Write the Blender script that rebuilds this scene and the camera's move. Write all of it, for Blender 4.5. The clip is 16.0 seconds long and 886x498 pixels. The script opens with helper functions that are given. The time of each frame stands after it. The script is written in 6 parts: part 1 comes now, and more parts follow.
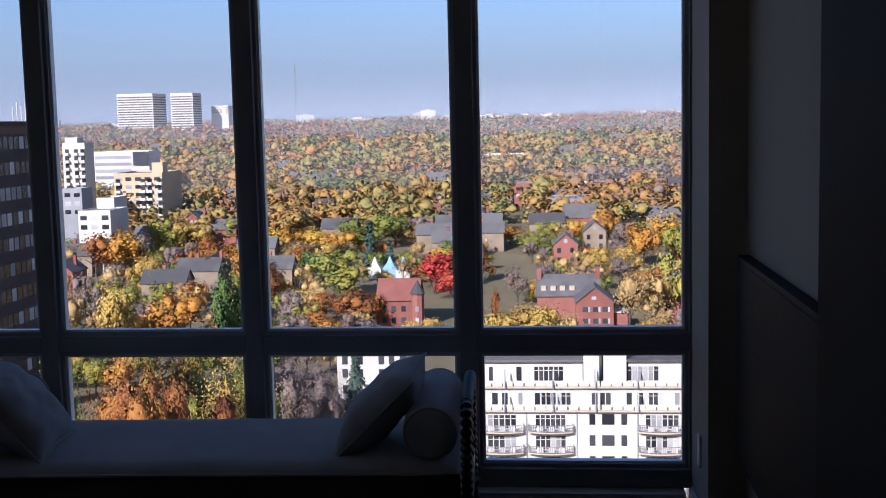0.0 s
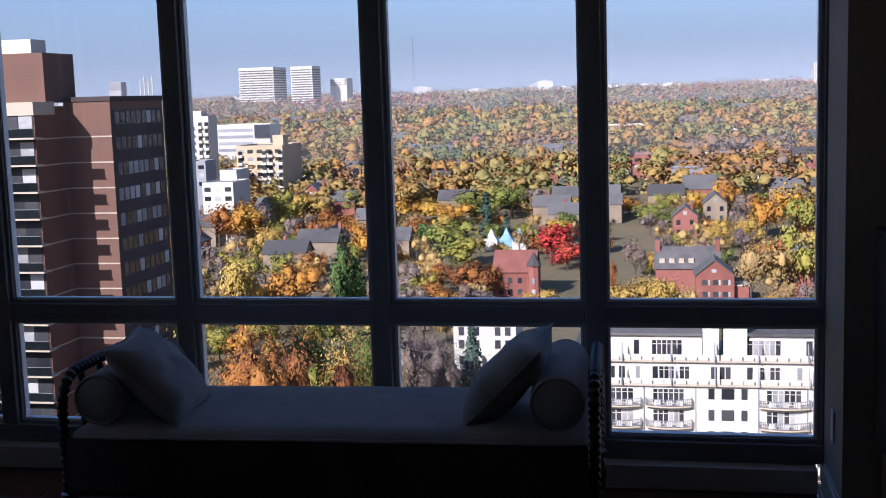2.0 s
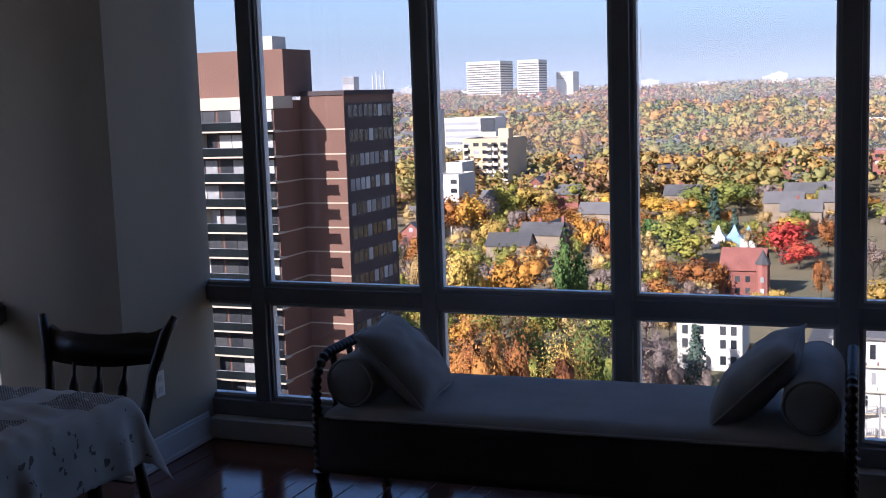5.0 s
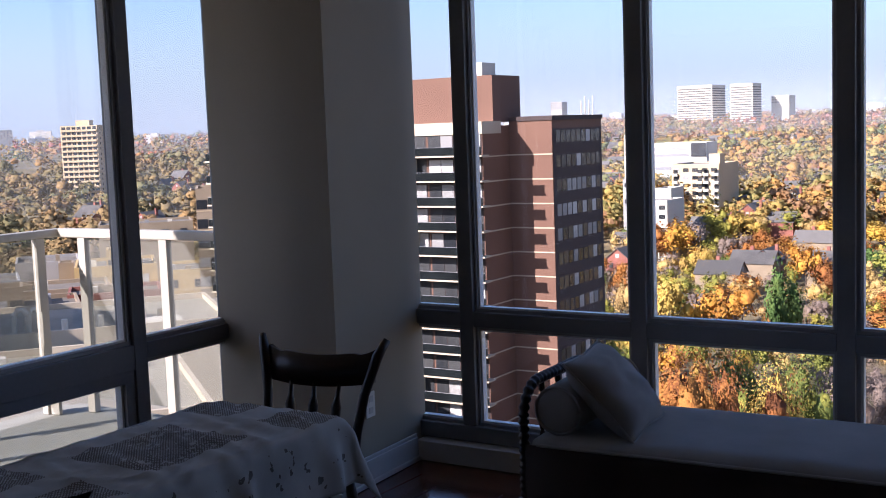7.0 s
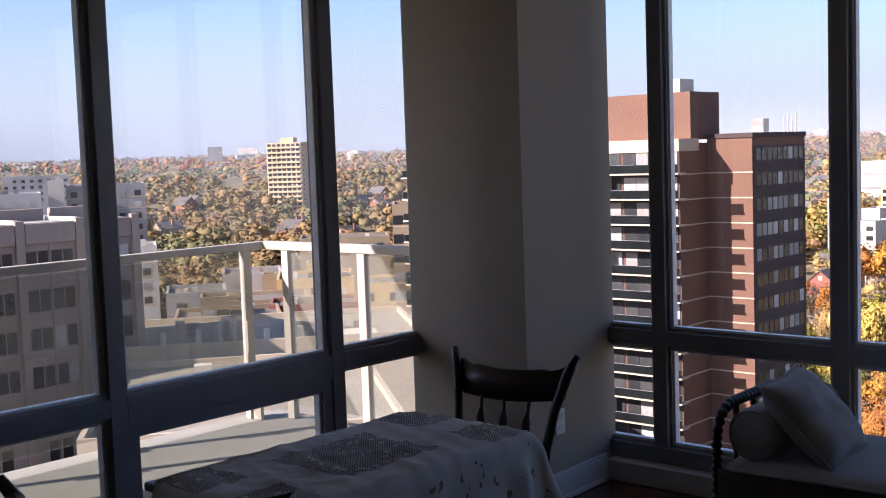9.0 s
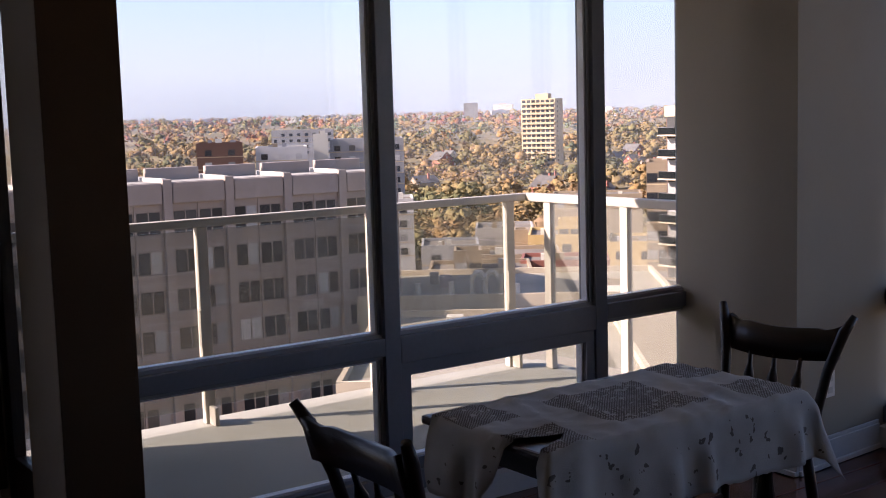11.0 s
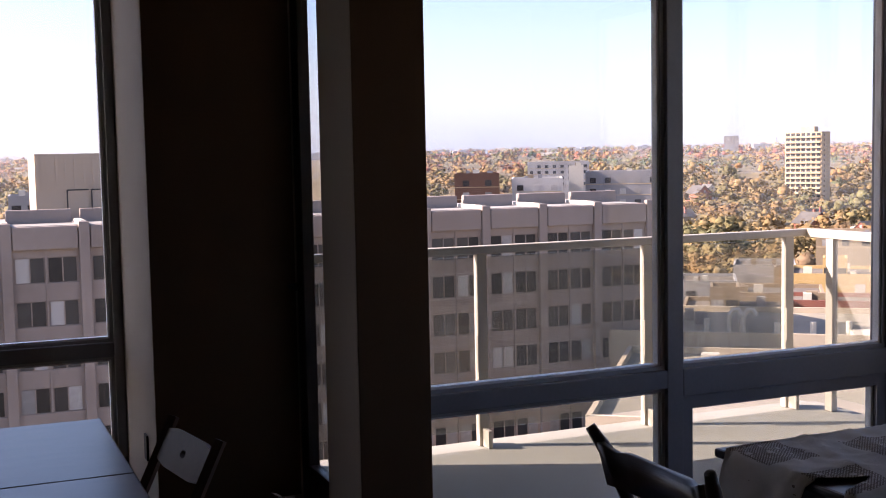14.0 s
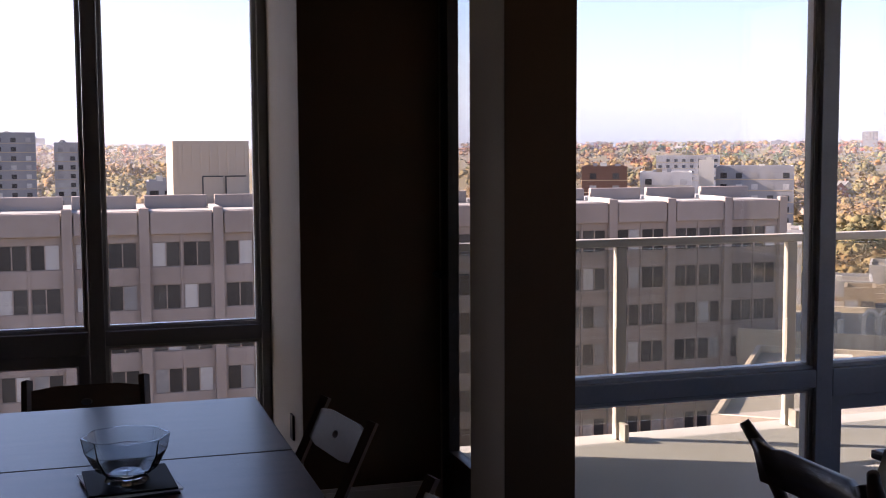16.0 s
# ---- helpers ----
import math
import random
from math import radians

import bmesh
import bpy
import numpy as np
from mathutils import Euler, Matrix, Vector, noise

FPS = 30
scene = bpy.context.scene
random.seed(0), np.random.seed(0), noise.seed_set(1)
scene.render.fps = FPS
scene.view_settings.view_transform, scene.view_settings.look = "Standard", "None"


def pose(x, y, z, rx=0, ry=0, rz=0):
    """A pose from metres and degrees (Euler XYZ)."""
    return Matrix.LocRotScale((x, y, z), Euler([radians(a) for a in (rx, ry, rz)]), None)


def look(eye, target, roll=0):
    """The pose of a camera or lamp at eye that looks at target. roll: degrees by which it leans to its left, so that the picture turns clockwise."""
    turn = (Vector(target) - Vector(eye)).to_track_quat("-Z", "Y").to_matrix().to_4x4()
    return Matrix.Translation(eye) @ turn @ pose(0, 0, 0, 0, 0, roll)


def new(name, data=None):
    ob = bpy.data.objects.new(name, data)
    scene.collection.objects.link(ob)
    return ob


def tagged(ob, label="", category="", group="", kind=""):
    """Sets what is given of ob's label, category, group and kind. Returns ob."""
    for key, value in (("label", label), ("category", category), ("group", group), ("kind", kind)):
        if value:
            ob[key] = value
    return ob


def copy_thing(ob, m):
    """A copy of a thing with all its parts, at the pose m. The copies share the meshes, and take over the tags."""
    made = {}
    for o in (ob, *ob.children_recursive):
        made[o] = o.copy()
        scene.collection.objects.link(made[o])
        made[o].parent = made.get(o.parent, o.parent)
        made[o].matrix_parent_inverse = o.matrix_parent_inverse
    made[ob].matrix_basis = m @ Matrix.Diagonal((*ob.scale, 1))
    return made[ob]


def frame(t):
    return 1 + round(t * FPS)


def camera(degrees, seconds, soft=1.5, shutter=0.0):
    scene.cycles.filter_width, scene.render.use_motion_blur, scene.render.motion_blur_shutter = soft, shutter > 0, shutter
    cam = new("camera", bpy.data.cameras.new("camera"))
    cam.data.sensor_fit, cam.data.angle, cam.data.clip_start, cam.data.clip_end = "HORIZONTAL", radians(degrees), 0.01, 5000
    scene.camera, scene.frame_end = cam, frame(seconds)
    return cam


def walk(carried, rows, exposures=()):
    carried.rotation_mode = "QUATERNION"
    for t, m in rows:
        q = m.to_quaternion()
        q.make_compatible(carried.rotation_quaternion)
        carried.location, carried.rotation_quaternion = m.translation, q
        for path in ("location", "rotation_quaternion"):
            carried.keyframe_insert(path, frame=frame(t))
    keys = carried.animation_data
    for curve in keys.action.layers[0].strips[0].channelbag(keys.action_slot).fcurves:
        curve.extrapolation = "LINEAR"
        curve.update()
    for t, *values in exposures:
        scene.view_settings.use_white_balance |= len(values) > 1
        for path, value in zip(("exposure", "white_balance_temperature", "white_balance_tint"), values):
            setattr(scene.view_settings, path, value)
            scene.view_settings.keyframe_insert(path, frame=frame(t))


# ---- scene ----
cam = camera(41.7, 16.0, soft=1.0)
METRES, EYE, TILT, LEAN, TURN = 1.0, 1.55, 0.0, 0.0, 6.1
PATH = [
    (0, (3.228, 0.347, 1.596), (3.035, 2.326, 1.38), -1.3),
    (0.5, (3.215, 0.348, 1.591), (2.978, 2.32, 1.363), -1.5),
    (1, (3.2, 0.338, 1.593), (2.905, 2.3, 1.337), -1.8),
    (1.5, (3.192, 0.336, 1.591), (2.847, 2.287, 1.319), -2.0),
    (2, (3.19, 0.337, 1.594), (2.799, 2.281, 1.335), -1.8),
    (2.5, (3.196, 0.32, 1.598), (2.776, 2.26, 1.351), -2.1),
    (3, (3.188, 0.304, 1.598), (2.687, 2.225, 1.355), -2.1),
    (3.5, (3.171, 0.293, 1.594), (2.614, 2.196, 1.335), -2.1),
    (3.7, (3.161, 0.28, 1.591), (2.583, 2.177, 1.328), -2.1),
    (6, (3.095, 0.327, 1.597), (2.179, 2.09, 1.365), -1.9),
    (6.5, (3.093, 0.318, 1.598), (2.098, 2.04, 1.381), -2.0),
    (7, (3.086, 0.316, 1.601), (2.017, 1.994, 1.398), -2.1),
    (7.5, (3.095, 0.298, 1.604), (1.961, 1.935, 1.417), -1.9),
    (8, (3.097, 0.298, 1.602), (1.905, 1.894, 1.427), -1.8),
    (8.5, (3.098, 0.291, 1.604), (1.832, 1.829, 1.431), -1.8),
    (9, (3.105, 0.291, 1.602), (1.772, 1.773, 1.44), -2.0),
    (9.5, (3.109, 0.282, 1.603), (1.704, 1.696, 1.444), -2.0),
    (10, (3.105, 0.272, 1.595), (1.625, 1.607, 1.431), -1.8),
    (10.2, (3.109, 0.257, 1.592), (1.596, 1.552, 1.407), -1.7),
    (12.3, (3.073, 0.151, 1.577), (1.36, 1.165, 1.392), -1.5),
    (12.5, (3.072, 0.14, 1.582), (1.348, 1.138, 1.4), -1.4),
    (13, (3.084, 0.114, 1.581), (1.33, 1.058, 1.402), -1.4),
    (13.5, (3.093, 0.087, 1.591), (1.29, 0.937, 1.421), -1.2),
    (14, (3.099, 0.06, 1.584), (1.267, 0.845, 1.426), -1.1),
    (14.5, (3.096, 0.039, 1.587), (1.242, 0.769, 1.423), -0.9),
    (15, (3.097, 0.01, 1.584), (1.226, 0.697, 1.416), -0.7),
    (15.5, (3.094, -0.01, 1.584), (1.204, 0.623, 1.421), -0.7),
    (16, (3.105, -0.031, 1.582), (1.2, 0.553, 1.412), -0.3),
]
walk(cam, [(t, look(eye, target, roll)) for t, eye, target, roll in PATH],
     [(0, 0.65, 5050, 26), (3.7, 0.79, 5050, 26), (6, 1.29, 5350, 27), (8, 1.38, 5600, 29), (10, 1.54, 6050, 32), (12.5, 1.8, 6250, 34), (16, 1.92, 6300, 35)])

# ---- light ----
SUN_AZ, SUN_EL = (0.43, 0.90), 29.0
world = bpy.data.worlds.new("sky")
scene.world = world
world.use_nodes = True
wn = world.node_tree.nodes
sky = wn.new("ShaderNodeTexSky")
sky.sky_type, sky.sun_disc = "NISHITA", False
sky.sun_elevation = radians(SUN_EL)
sky.sun_rotation = math.atan2(-SUN_AZ[0], -SUN_AZ[1])
sky.air_density, sky.dust_density, sky.ozone_density = 1.0, 1.6, 3.0
wn["Background"].inputs[1].default_value = 0.085
world.node_tree.links.new(sky.outputs[0], wn["Background"].inputs[0])
sun = new("sun", bpy.data.lights.new("sun", "SUN"))
sun.data.energy, sun.data.angle, sun.data.color = 5.4, radians(0.5), (1.0, 0.87, 0.68)
sun.matrix_world = look((0, 0, 0), (SUN_AZ[0], SUN_AZ[1], -math.tan(radians(SUN_EL)) * math.hypot(*SUN_AZ)))


# Glow colour of the painted horizon haze.
HAZE = (0.3, 0.335, 0.355)


# ---- materials ----
def mat(name, low, high=None, rough=0.6, scale=4.0, metal=0.0, bump=0.0, fine=60.0, spec=0.5, rand=0.0, stretch=(1, 1, 1), sheen=0.0):
    """A surface whose colour wanders between low and high at two scales, with fine relief."""
    m = bpy.data.materials.new(name)
    m.use_nodes = True
    n, l = m.node_tree.nodes, m.node_tree.links
    b = n["Principled BSDF"]
    b.inputs["Roughness"].default_value = rough
    b.inputs["Metallic"].default_value = metal
    b.inputs["Specular IOR Level"].default_value = spec
    b.inputs["Sheen Weight"].default_value = sheen
    high = high or tuple(c * 1.18 for c in low)
    co = n.new("ShaderNodeTexCoord")
    mp = n.new("ShaderNodeMapping")
    mp.inputs["Scale"].default_value = stretch
    l.new(co.outputs["Object"], mp.inputs[0])
    a, f = n.new("ShaderNodeTexNoise"), n.new("ShaderNodeTexNoise")
    a.inputs["Scale"].default_value, f.inputs["Scale"].default_value = scale, fine
    a.inputs["Detail"].default_value = 4
    l.new(mp.outputs[0], a.inputs[0]), l.new(mp.outputs[0], f.inputs[0])
    add = n.new("ShaderNodeMath")
    add.operation = "MULTIPLY_ADD"
    l.new(f.outputs[0], add.inputs[0])
    add.inputs[1].default_value = 0.35
    l.new(a.outputs[0], add.inputs[2])
    fac = add.outputs[0]
    if rand:
        oi, r = n.new("ShaderNodeObjectInfo"), n.new("ShaderNodeMath")
        r.operation = "MULTIPLY_ADD"
        l.new(oi.outputs["Random"], r.inputs[0])
        r.inputs[1].default_value = rand
        l.new(fac, r.inputs[2])
        sub = n.new("ShaderNodeMath")
        sub.operation = "SUBTRACT"
        l.new(r.outputs[0], sub.inputs[0])
        sub.inputs[1].default_value = rand / 2
        fac = sub.outputs[0]
    ramp = n.new("ShaderNodeValToRGB")
    ramp.color_ramp.elements[0].position, ramp.color_ramp.elements[1].position = 0.45, 0.9
    ramp.color_ramp.elements[0].color, ramp.color_ramp.elements[1].color = (*low, 1), (*high, 1)
    l.new(fac, ramp.inputs[0])
    l.new(ramp.outputs[0], b.inputs["Base Color"])
    if bump:
        bp = n.new("ShaderNodeBump")
        bp.inputs["Strength"].default_value, bp.inputs["Distance"].default_value = bump, 0.004
        l.new(f.outputs[0], bp.inputs["Height"])
        l.new(bp.outputs[0], b.inputs["Normal"])
    return m


def ramp_mat(name, colours, scale, rough=0.9, jitter=0.14, spec=0.1):
    """Foliage: colours picked by tree, by clump and by leaf."""
    m = bpy.data.materials.new(name)
    m.use_nodes = True
    n, l = m.node_tree.nodes, m.node_tree.links
    b = n["Principled BSDF"]
    b.inputs["Roughness"].default_value, b.inputs["Specular IOR Level"].default_value = rough, spec
    geo = n.new("ShaderNodeNewGeometry")
    if scale:
        big = n.new("ShaderNodeTexVoronoi")
        big.inputs["Scale"].default_value = scale
        l.new(geo.outputs["Position"], big.inputs[0])
        sep = n.new("ShaderNodeSeparateColor")
        l.new(big.outputs["Color"], sep.inputs[0])
        which = sep.outputs[0]
        tree_pick = n.new("ShaderNodeObjectInfo")
        blend = n.new("ShaderNodeMix")
        blend.inputs[0].default_value = 0.6
        l.new(which, blend.inputs[2]), l.new(tree_pick.outputs["Random"], blend.inputs[3])
        which = blend.outputs[0]
    else:
        kind = n.new("ShaderNodeAttribute")
        kind.attribute_name = "species"
        which = kind.outputs["Fac"]
    leaf = n.new("ShaderNodeMath")
    leaf.operation = "MULTIPLY_ADD"
    l.new(geo.outputs["Random Per Island"], leaf.inputs[0])
    leaf.inputs[1].default_value = jitter
    l.new(which, leaf.inputs[2])
    sub = n.new("ShaderNodeMath")
    sub.operation = "SUBTRACT"
    l.new(leaf.outputs[0], sub.inputs[0])
    sub.inputs[1].default_value = 0.085
    ramp = n.new("ShaderNodeValToRGB")
    cr = ramp.color_ramp
    for k, c in enumerate(colours):
        e = cr.elements[k] if k < 2 else cr.elements.new(0.5)
        e.color = (*c, 1)
    for k in range(len(colours)):
        cr.elements[k].position = k / (len(colours) - 1)
    for k, c in enumerate(colours):
        cr.elements[k].color = (*c, 1)
    l.new(sub.outputs[0], ramp.inputs[0])
    l.new(ramp.outputs[0], b.inputs["Base Color"])
    rough_leaf = n.new("ShaderNodeTexNoise")
    rough_leaf.inputs["Scale"].default_value, rough_leaf.inputs["Detail"].default_value = 0.75, 5.0
    rough_leaf.inputs["Roughness"].default_value = 0.7
    l.new(geo.outputs["Position"], rough_leaf.inputs[0])
    bump = n.new("ShaderNodeBump")
    bump.inputs["Strength"].default_value, bump.inputs["Distance"].default_value = 0.45, 1.0
    l.new(rough_leaf.outputs[0], bump.inputs["Height"])
    l.new(bump.outputs[0], b.inputs["Normal"])
    return m


def glass_mat(name, tint=(0.97, 0.985, 0.98), gloss=0.9):
    m = bpy.data.materials.new(name)
    m.use_nodes = True
    n, l = m.node_tree.nodes, m.node_tree.links
    n.remove(n["Principled BSDF"])
    t, g, f, x, p, q = (n.new("ShaderNode" + k) for k in ("BsdfTransparent", "BsdfGlossy", "LayerWeight", "MixShader", "Math", "Math"))
    t.inputs[0].default_value = (*tint, 1)
    g.inputs["Roughness"].default_value = 0.02
    g.inputs[0].default_value = (gloss, gloss, gloss, 1)
    f.inputs[0].default_value = 0.5
    p.operation, q.operation = "POWER", "MULTIPLY_ADD"
    p.inputs[1].default_value = 5.0
    q.inputs[1].default_value, q.inputs[2].default_value = 0.9, 0.03
    l.new(f.outputs["Facing"], p.inputs[0]), l.new(p.outputs[0], q.inputs[0])
    l.new(q.outputs[0], x.inputs[0]), l.new(t.outputs[0], x.inputs[1]), l.new(g.outputs[0], x.inputs[2])
    l.new(x.outputs[0], n["Material Output"].inputs[0])
    return m


PAINT = mat("wall_paint", (0.335, 0.298, 0.234), (0.38, 0.337, 0.267), rough=0.75, scale=1.2, bump=0.15, fine=220, spec=0.25)
CEIL = mat("ceiling_paint", (0.7, 0.69, 0.66), rough=0.85, scale=1.0, bump=0.2, fine=90, spec=0.2)
TRIM = mat("white_trim", (0.55, 0.55, 0.54), (0.62, 0.62, 0.6), rough=0.45, scale=2.0, bump=0.05)
FRAME = mat("painted_aluminium", (0.19, 0.2, 0.22), (0.24, 0.25, 0.27), rough=0.33, scale=3.0, metal=0.0, bump=0.05, spec=0.5)
# Near-white gaskets and lighter beads stand in for sky glints along the frames.
GASKET = mat("gasket_glint_white", (0.74, 0.75, 0.77), (0.82, 0.83, 0.84), rough=0.4)
BEAD = mat("grey_glazing_bead", (0.3, 0.31, 0.33), (0.36, 0.37, 0.39), rough=0.35)
RUBBER = mat("black_gasket", (0.012, 0.012, 0.013), rough=0.6)
FLOORW = mat("cherry_floor", (0.075, 0.022, 0.011), (0.13, 0.042, 0.02), rough=0.09, scale=3.0, bump=0.04, fine=40, stretch=(1, 10, 1), rand=0.25)
DARKW = mat("dark_stained_wood", (0.014, 0.007, 0.004), (0.03, 0.013, 0.008), rough=0.35, scale=6.0, bump=0.1, fine=50, stretch=(1, 1, 6))
TABLEW = mat("walnut_tabletop", (0.03, 0.016, 0.01), (0.06, 0.032, 0.02), rough=0.28, scale=4.0, bump=0.05, fine=60, stretch=(6, 1, 1))
CHAIRW = mat("brown_chair_wood", (0.05, 0.024, 0.013), (0.09, 0.045, 0.025), rough=0.5, scale=5.0, bump=0.05)
LINEN = mat("ecru_linen", (0.32, 0.315, 0.3), (0.4, 0.39, 0.375), rough=0.9, scale=6.0, bump=0.5, fine=500, spec=0.1, sheen=0.2)
CLOSET = mat("dark_cabinet_wood", (0.008, 0.006, 0.005), (0.014, 0.01, 0.008), rough=0.7, scale=3.0, spec=0.1)
TAUPE = mat("taupe_fabric", (0.075, 0.06, 0.055), (0.1, 0.08, 0.072), rough=0.95, scale=5.0, bump=0.4, fine=400, spec=0.05)
PLASTIC = mat("white_plastic", (0.7, 0.69, 0.66), rough=0.4)
BLACK = mat("black_lacquer", (0.006, 0.006, 0.007), rough=0.5, spec=0.2)
SCREEN = mat("black_screen", (0.004, 0.004, 0.005), rough=0.6, spec=0.1)
STEEL = mat("brushed_steel", (0.5, 0.5, 0.5), rough=0.3, metal=1.0)
RAILP = mat("beige_railing_paint", (0.36, 0.33, 0.28), (0.42, 0.385, 0.33), rough=0.45, scale=3.0)
SLAB = mat("concrete_slab", (0.25, 0.245, 0.21), (0.33, 0.325, 0.285), rough=0.9, scale=0.9, bump=0.4, fine=40, spec=0.15)
PANE = glass_mat("window_glass")
BALGLASS = glass_mat("railing_glass", (0.88, 0.89, 0.86))
gn, gk = BALGLASS.node_tree.nodes, BALGLASS.node_tree.links
dust, veil = gn.new("ShaderNodeBsdfDiffuse"), gn.new("ShaderNodeMixShader")
dust.inputs[0].default_value = (0.4, 0.39, 0.37, 1)
veil.inputs[0].default_value = 0.13
gk.new(gn["Mix Shader"].outputs[0], veil.inputs[1]), gk.new(dust.outputs[0], veil.inputs[2]), gk.new(veil.outputs[0], gn["Material Output"].inputs[0])
# Brown of the thin sheets that darken only the east faces.
BROWN = mat("east_face_brown", (0.078, 0.042, 0.02), (0.098, 0.055, 0.027), rough=0.7, scale=1.5, bump=0.1, fine=200, spec=0.2)
BOWLG = bpy.data.materials.new("bowl_glass")
BOWLG.use_nodes = True
BOWLG.node_tree.nodes["Principled BSDF"].inputs["Transmission Weight"].default_value = 1.0
BOWLG.node_tree.nodes["Principled BSDF"].inputs["Roughness"].default_value = 0.02
BOWLG.node_tree.nodes["Principled BSDF"].inputs["Base Color"].default_value = (0.85, 0.9, 0.93, 1)


# ---- mesh tools ----
def box(bm, x0, x1, y0, y1, z0, z1, bevel=0.0, m=None):
    verts = bmesh.ops.create_cube(bm, size=1.0)["verts"]
    t = Matrix.Translation(((x0 + x1) / 2, (y0 + y1) / 2, (z0 + z1) / 2)) @ Matrix.Diagonal((x1 - x0, y1 - y0, z1 - z0, 1))
    bmesh.ops.transform(bm, matrix=t, verts=verts)
    if bevel:
        edges = list({e for v in verts for e in v.link_edges})
        out = bmesh.ops.bevel(bm, geom=edges, offset=bevel, segments=2, affect="EDGES", profile=0.6)
        verts = list({v for f in out["faces"] for v in f.verts} | {v for v in verts if v.is_valid})
    if m is not None:
        bmesh.ops.transform(bm, matrix=m, verts=verts)
    return bm


def B(*a, **k):
    return box(bmesh.new(), *a, **k)


def lathe(bm, profile, segs=12, m=Matrix()):
    """Turns (radius, height) pairs round z."""
    rings = []
    for r, z in profile:
        rings.append([bm.verts.new(m @ Vector((r * math.cos(2 * math.pi * k / segs), r * math.sin(2 * math.pi * k / segs), z))) for k in range(segs)])
    for a, b in zip(rings, rings[1:]):
        for k in range(segs):
            bm.faces.new((a[k], a[(k + 1) % segs], b[(k + 1) % segs], b[k]))
    bm.faces.new(rings[0][::-1]), bm.faces.new(rings[-1])
    return bm


def rod(bm, a, b, r0, r1=None, segs=8):
    a, b = Vector(a), Vector(b)
    m = Matrix.Translation(a) @ (b - a).to_track_quat("Z", "Y").to_matrix().to_4x4()
    return lathe(bm, [(r0, 0), (r1 if r1 is not None else r0, (b - a).length)], segs, m)


def tube(bm, points, radii, segs=8, squash=1.0):
    """A tube through the points."""
    pts = [Vector(p) for p in points]
    rings = []
    for k, p in enumerate(pts):
        d = (pts[min(k + 1, len(pts) - 1)] - pts[max(k - 1, 0)]).normalized()
        q = d.to_track_quat("Z", "Y").to_matrix()
        r = radii[k] if hasattr(radii, "__len__") else radii
        rings.append([bm.verts.new(p + q @ Vector((r * math.cos(2 * math.pi * s / segs), squash * r * math.sin(2 * math.pi * s / segs), 0))) for s in range(segs)])
    for a, b in zip(rings, rings[1:]):
        for s in range(segs):
            bm.faces.new((a[s], a[(s + 1) % segs], b[(s + 1) % segs], b[s]))
    bm.faces.new(rings[0][::-1]), bm.faces.new(rings[-1])
    return bm


def smooth(bm):
    for f in bm.faces:
        f.smooth = True
    return bm


def mesh_of(name, bm, material):
    bmesh.ops.recalc_face_normals(bm, faces=bm.faces)
    me = bpy.data.meshes.new(name)
    bm.to_mesh(me)
    bm.free()
    me.materials.append(material)
    return me


def part(name, bm, material, parent, label="", m=None):
    ob = new(name, mesh_of(name, bm, material) if isinstance(bm, bmesh.types.BMesh) else bm)
    ob.parent = parent
    if m is not None:
        ob.matrix_basis = m
    return tagged(ob, label)


def solo(name, bm, material, label="", category="", kind="", group="", m=None):
    ob = new(name, mesh_of(name, bm, material) if isinstance(bm, bmesh.types.BMesh) else bm)
    if m is not None:
        ob.matrix_basis = m
    return tagged(ob, label, category, group, kind)


def thing(name, m, label, category, group="", kind=""):
    ob = new(name)
    ob.empty_display_size = 0.1
    ob.matrix_basis = m
    return tagged(ob, label, category, group, kind)


# ---- the room ----
HC = 2.75
NW = 5.0
WW = -0.68
NOOK = -2.56
flr = thing("floor", pose(0, 0, 0), "glossy reddish cherry plank floor", "floor", kind="structure")
part("subfloor", B(-2.7, 6.0, -5.2, 5.1, -0.22, -0.012), SLAB, flr)
solo("ceiling", B(-2.9, 6.2, -5.4, 5.3, HC, HC + 0.22), CEIL, "plain white painted ceiling", "ceiling", "structure")

pier = bmesh.new()
foot = [pier.verts.new((x, y, 0)) for x, y in ((-0.735, 4.33), (-0.014, 4.285), (-0.07, 5.05), (-0.735, 5.05))]
top_face = bmesh.ops.extrude_face_region(pier, geom=[pier.faces.new(foot)])["geom"]
bmesh.ops.translate(pier, vec=(0, 0, HC), verts=[v for v in top_face if isinstance(v, bmesh.types.BMVert)])
solo("wall_pier_northwest", pier, PAINT, "beige painted corner pier between two window walls", "wall", "structure")

solo("wall_pier_east", B(3.765, 4.12, 4.5, 5.12, 0, HC), PAINT, "beige painted return beside the window", "wall", "structure")
solo("wall_east", B(3.9, 4.12, -5.2, 4.5, 0, HC), PAINT, "beige painted side wall", "wall", "structure")
solo("wall_south", B(-2.7, 4.12, -5.4, -5.2, 0, HC), PAINT, "beige painted back wall", "wall", "structure")
solo("wall_column_west", B(-1.05, -0.68, 1.35, 1.62, 0, HC), PAINT, "beige painted column beside the balcony door", "wall", "structure")
solo("wall_nook_pier", B(-2.75, -1.72, 0.82, 1.475, 0, HC), PAINT, "beige painted pier between nook window and balcony door", "wall", "structure")
# Thin sheets added over two east faces, making them darker than the other sides.
solo("dark_sheet_column", B(-0.679, -0.672, 1.352, 1.618, 0.134, HC - 0.01), BROWN, "thin dark brown sheet over the east face of the column", "wall", "structure")
solo("dark_sheet_nook", B(-1.719, -1.712, 0.822, 1.43, 0.134, HC - 0.01), BROWN, "thin dark brown sheet over the east face of the nook pier", "wall", "structure")
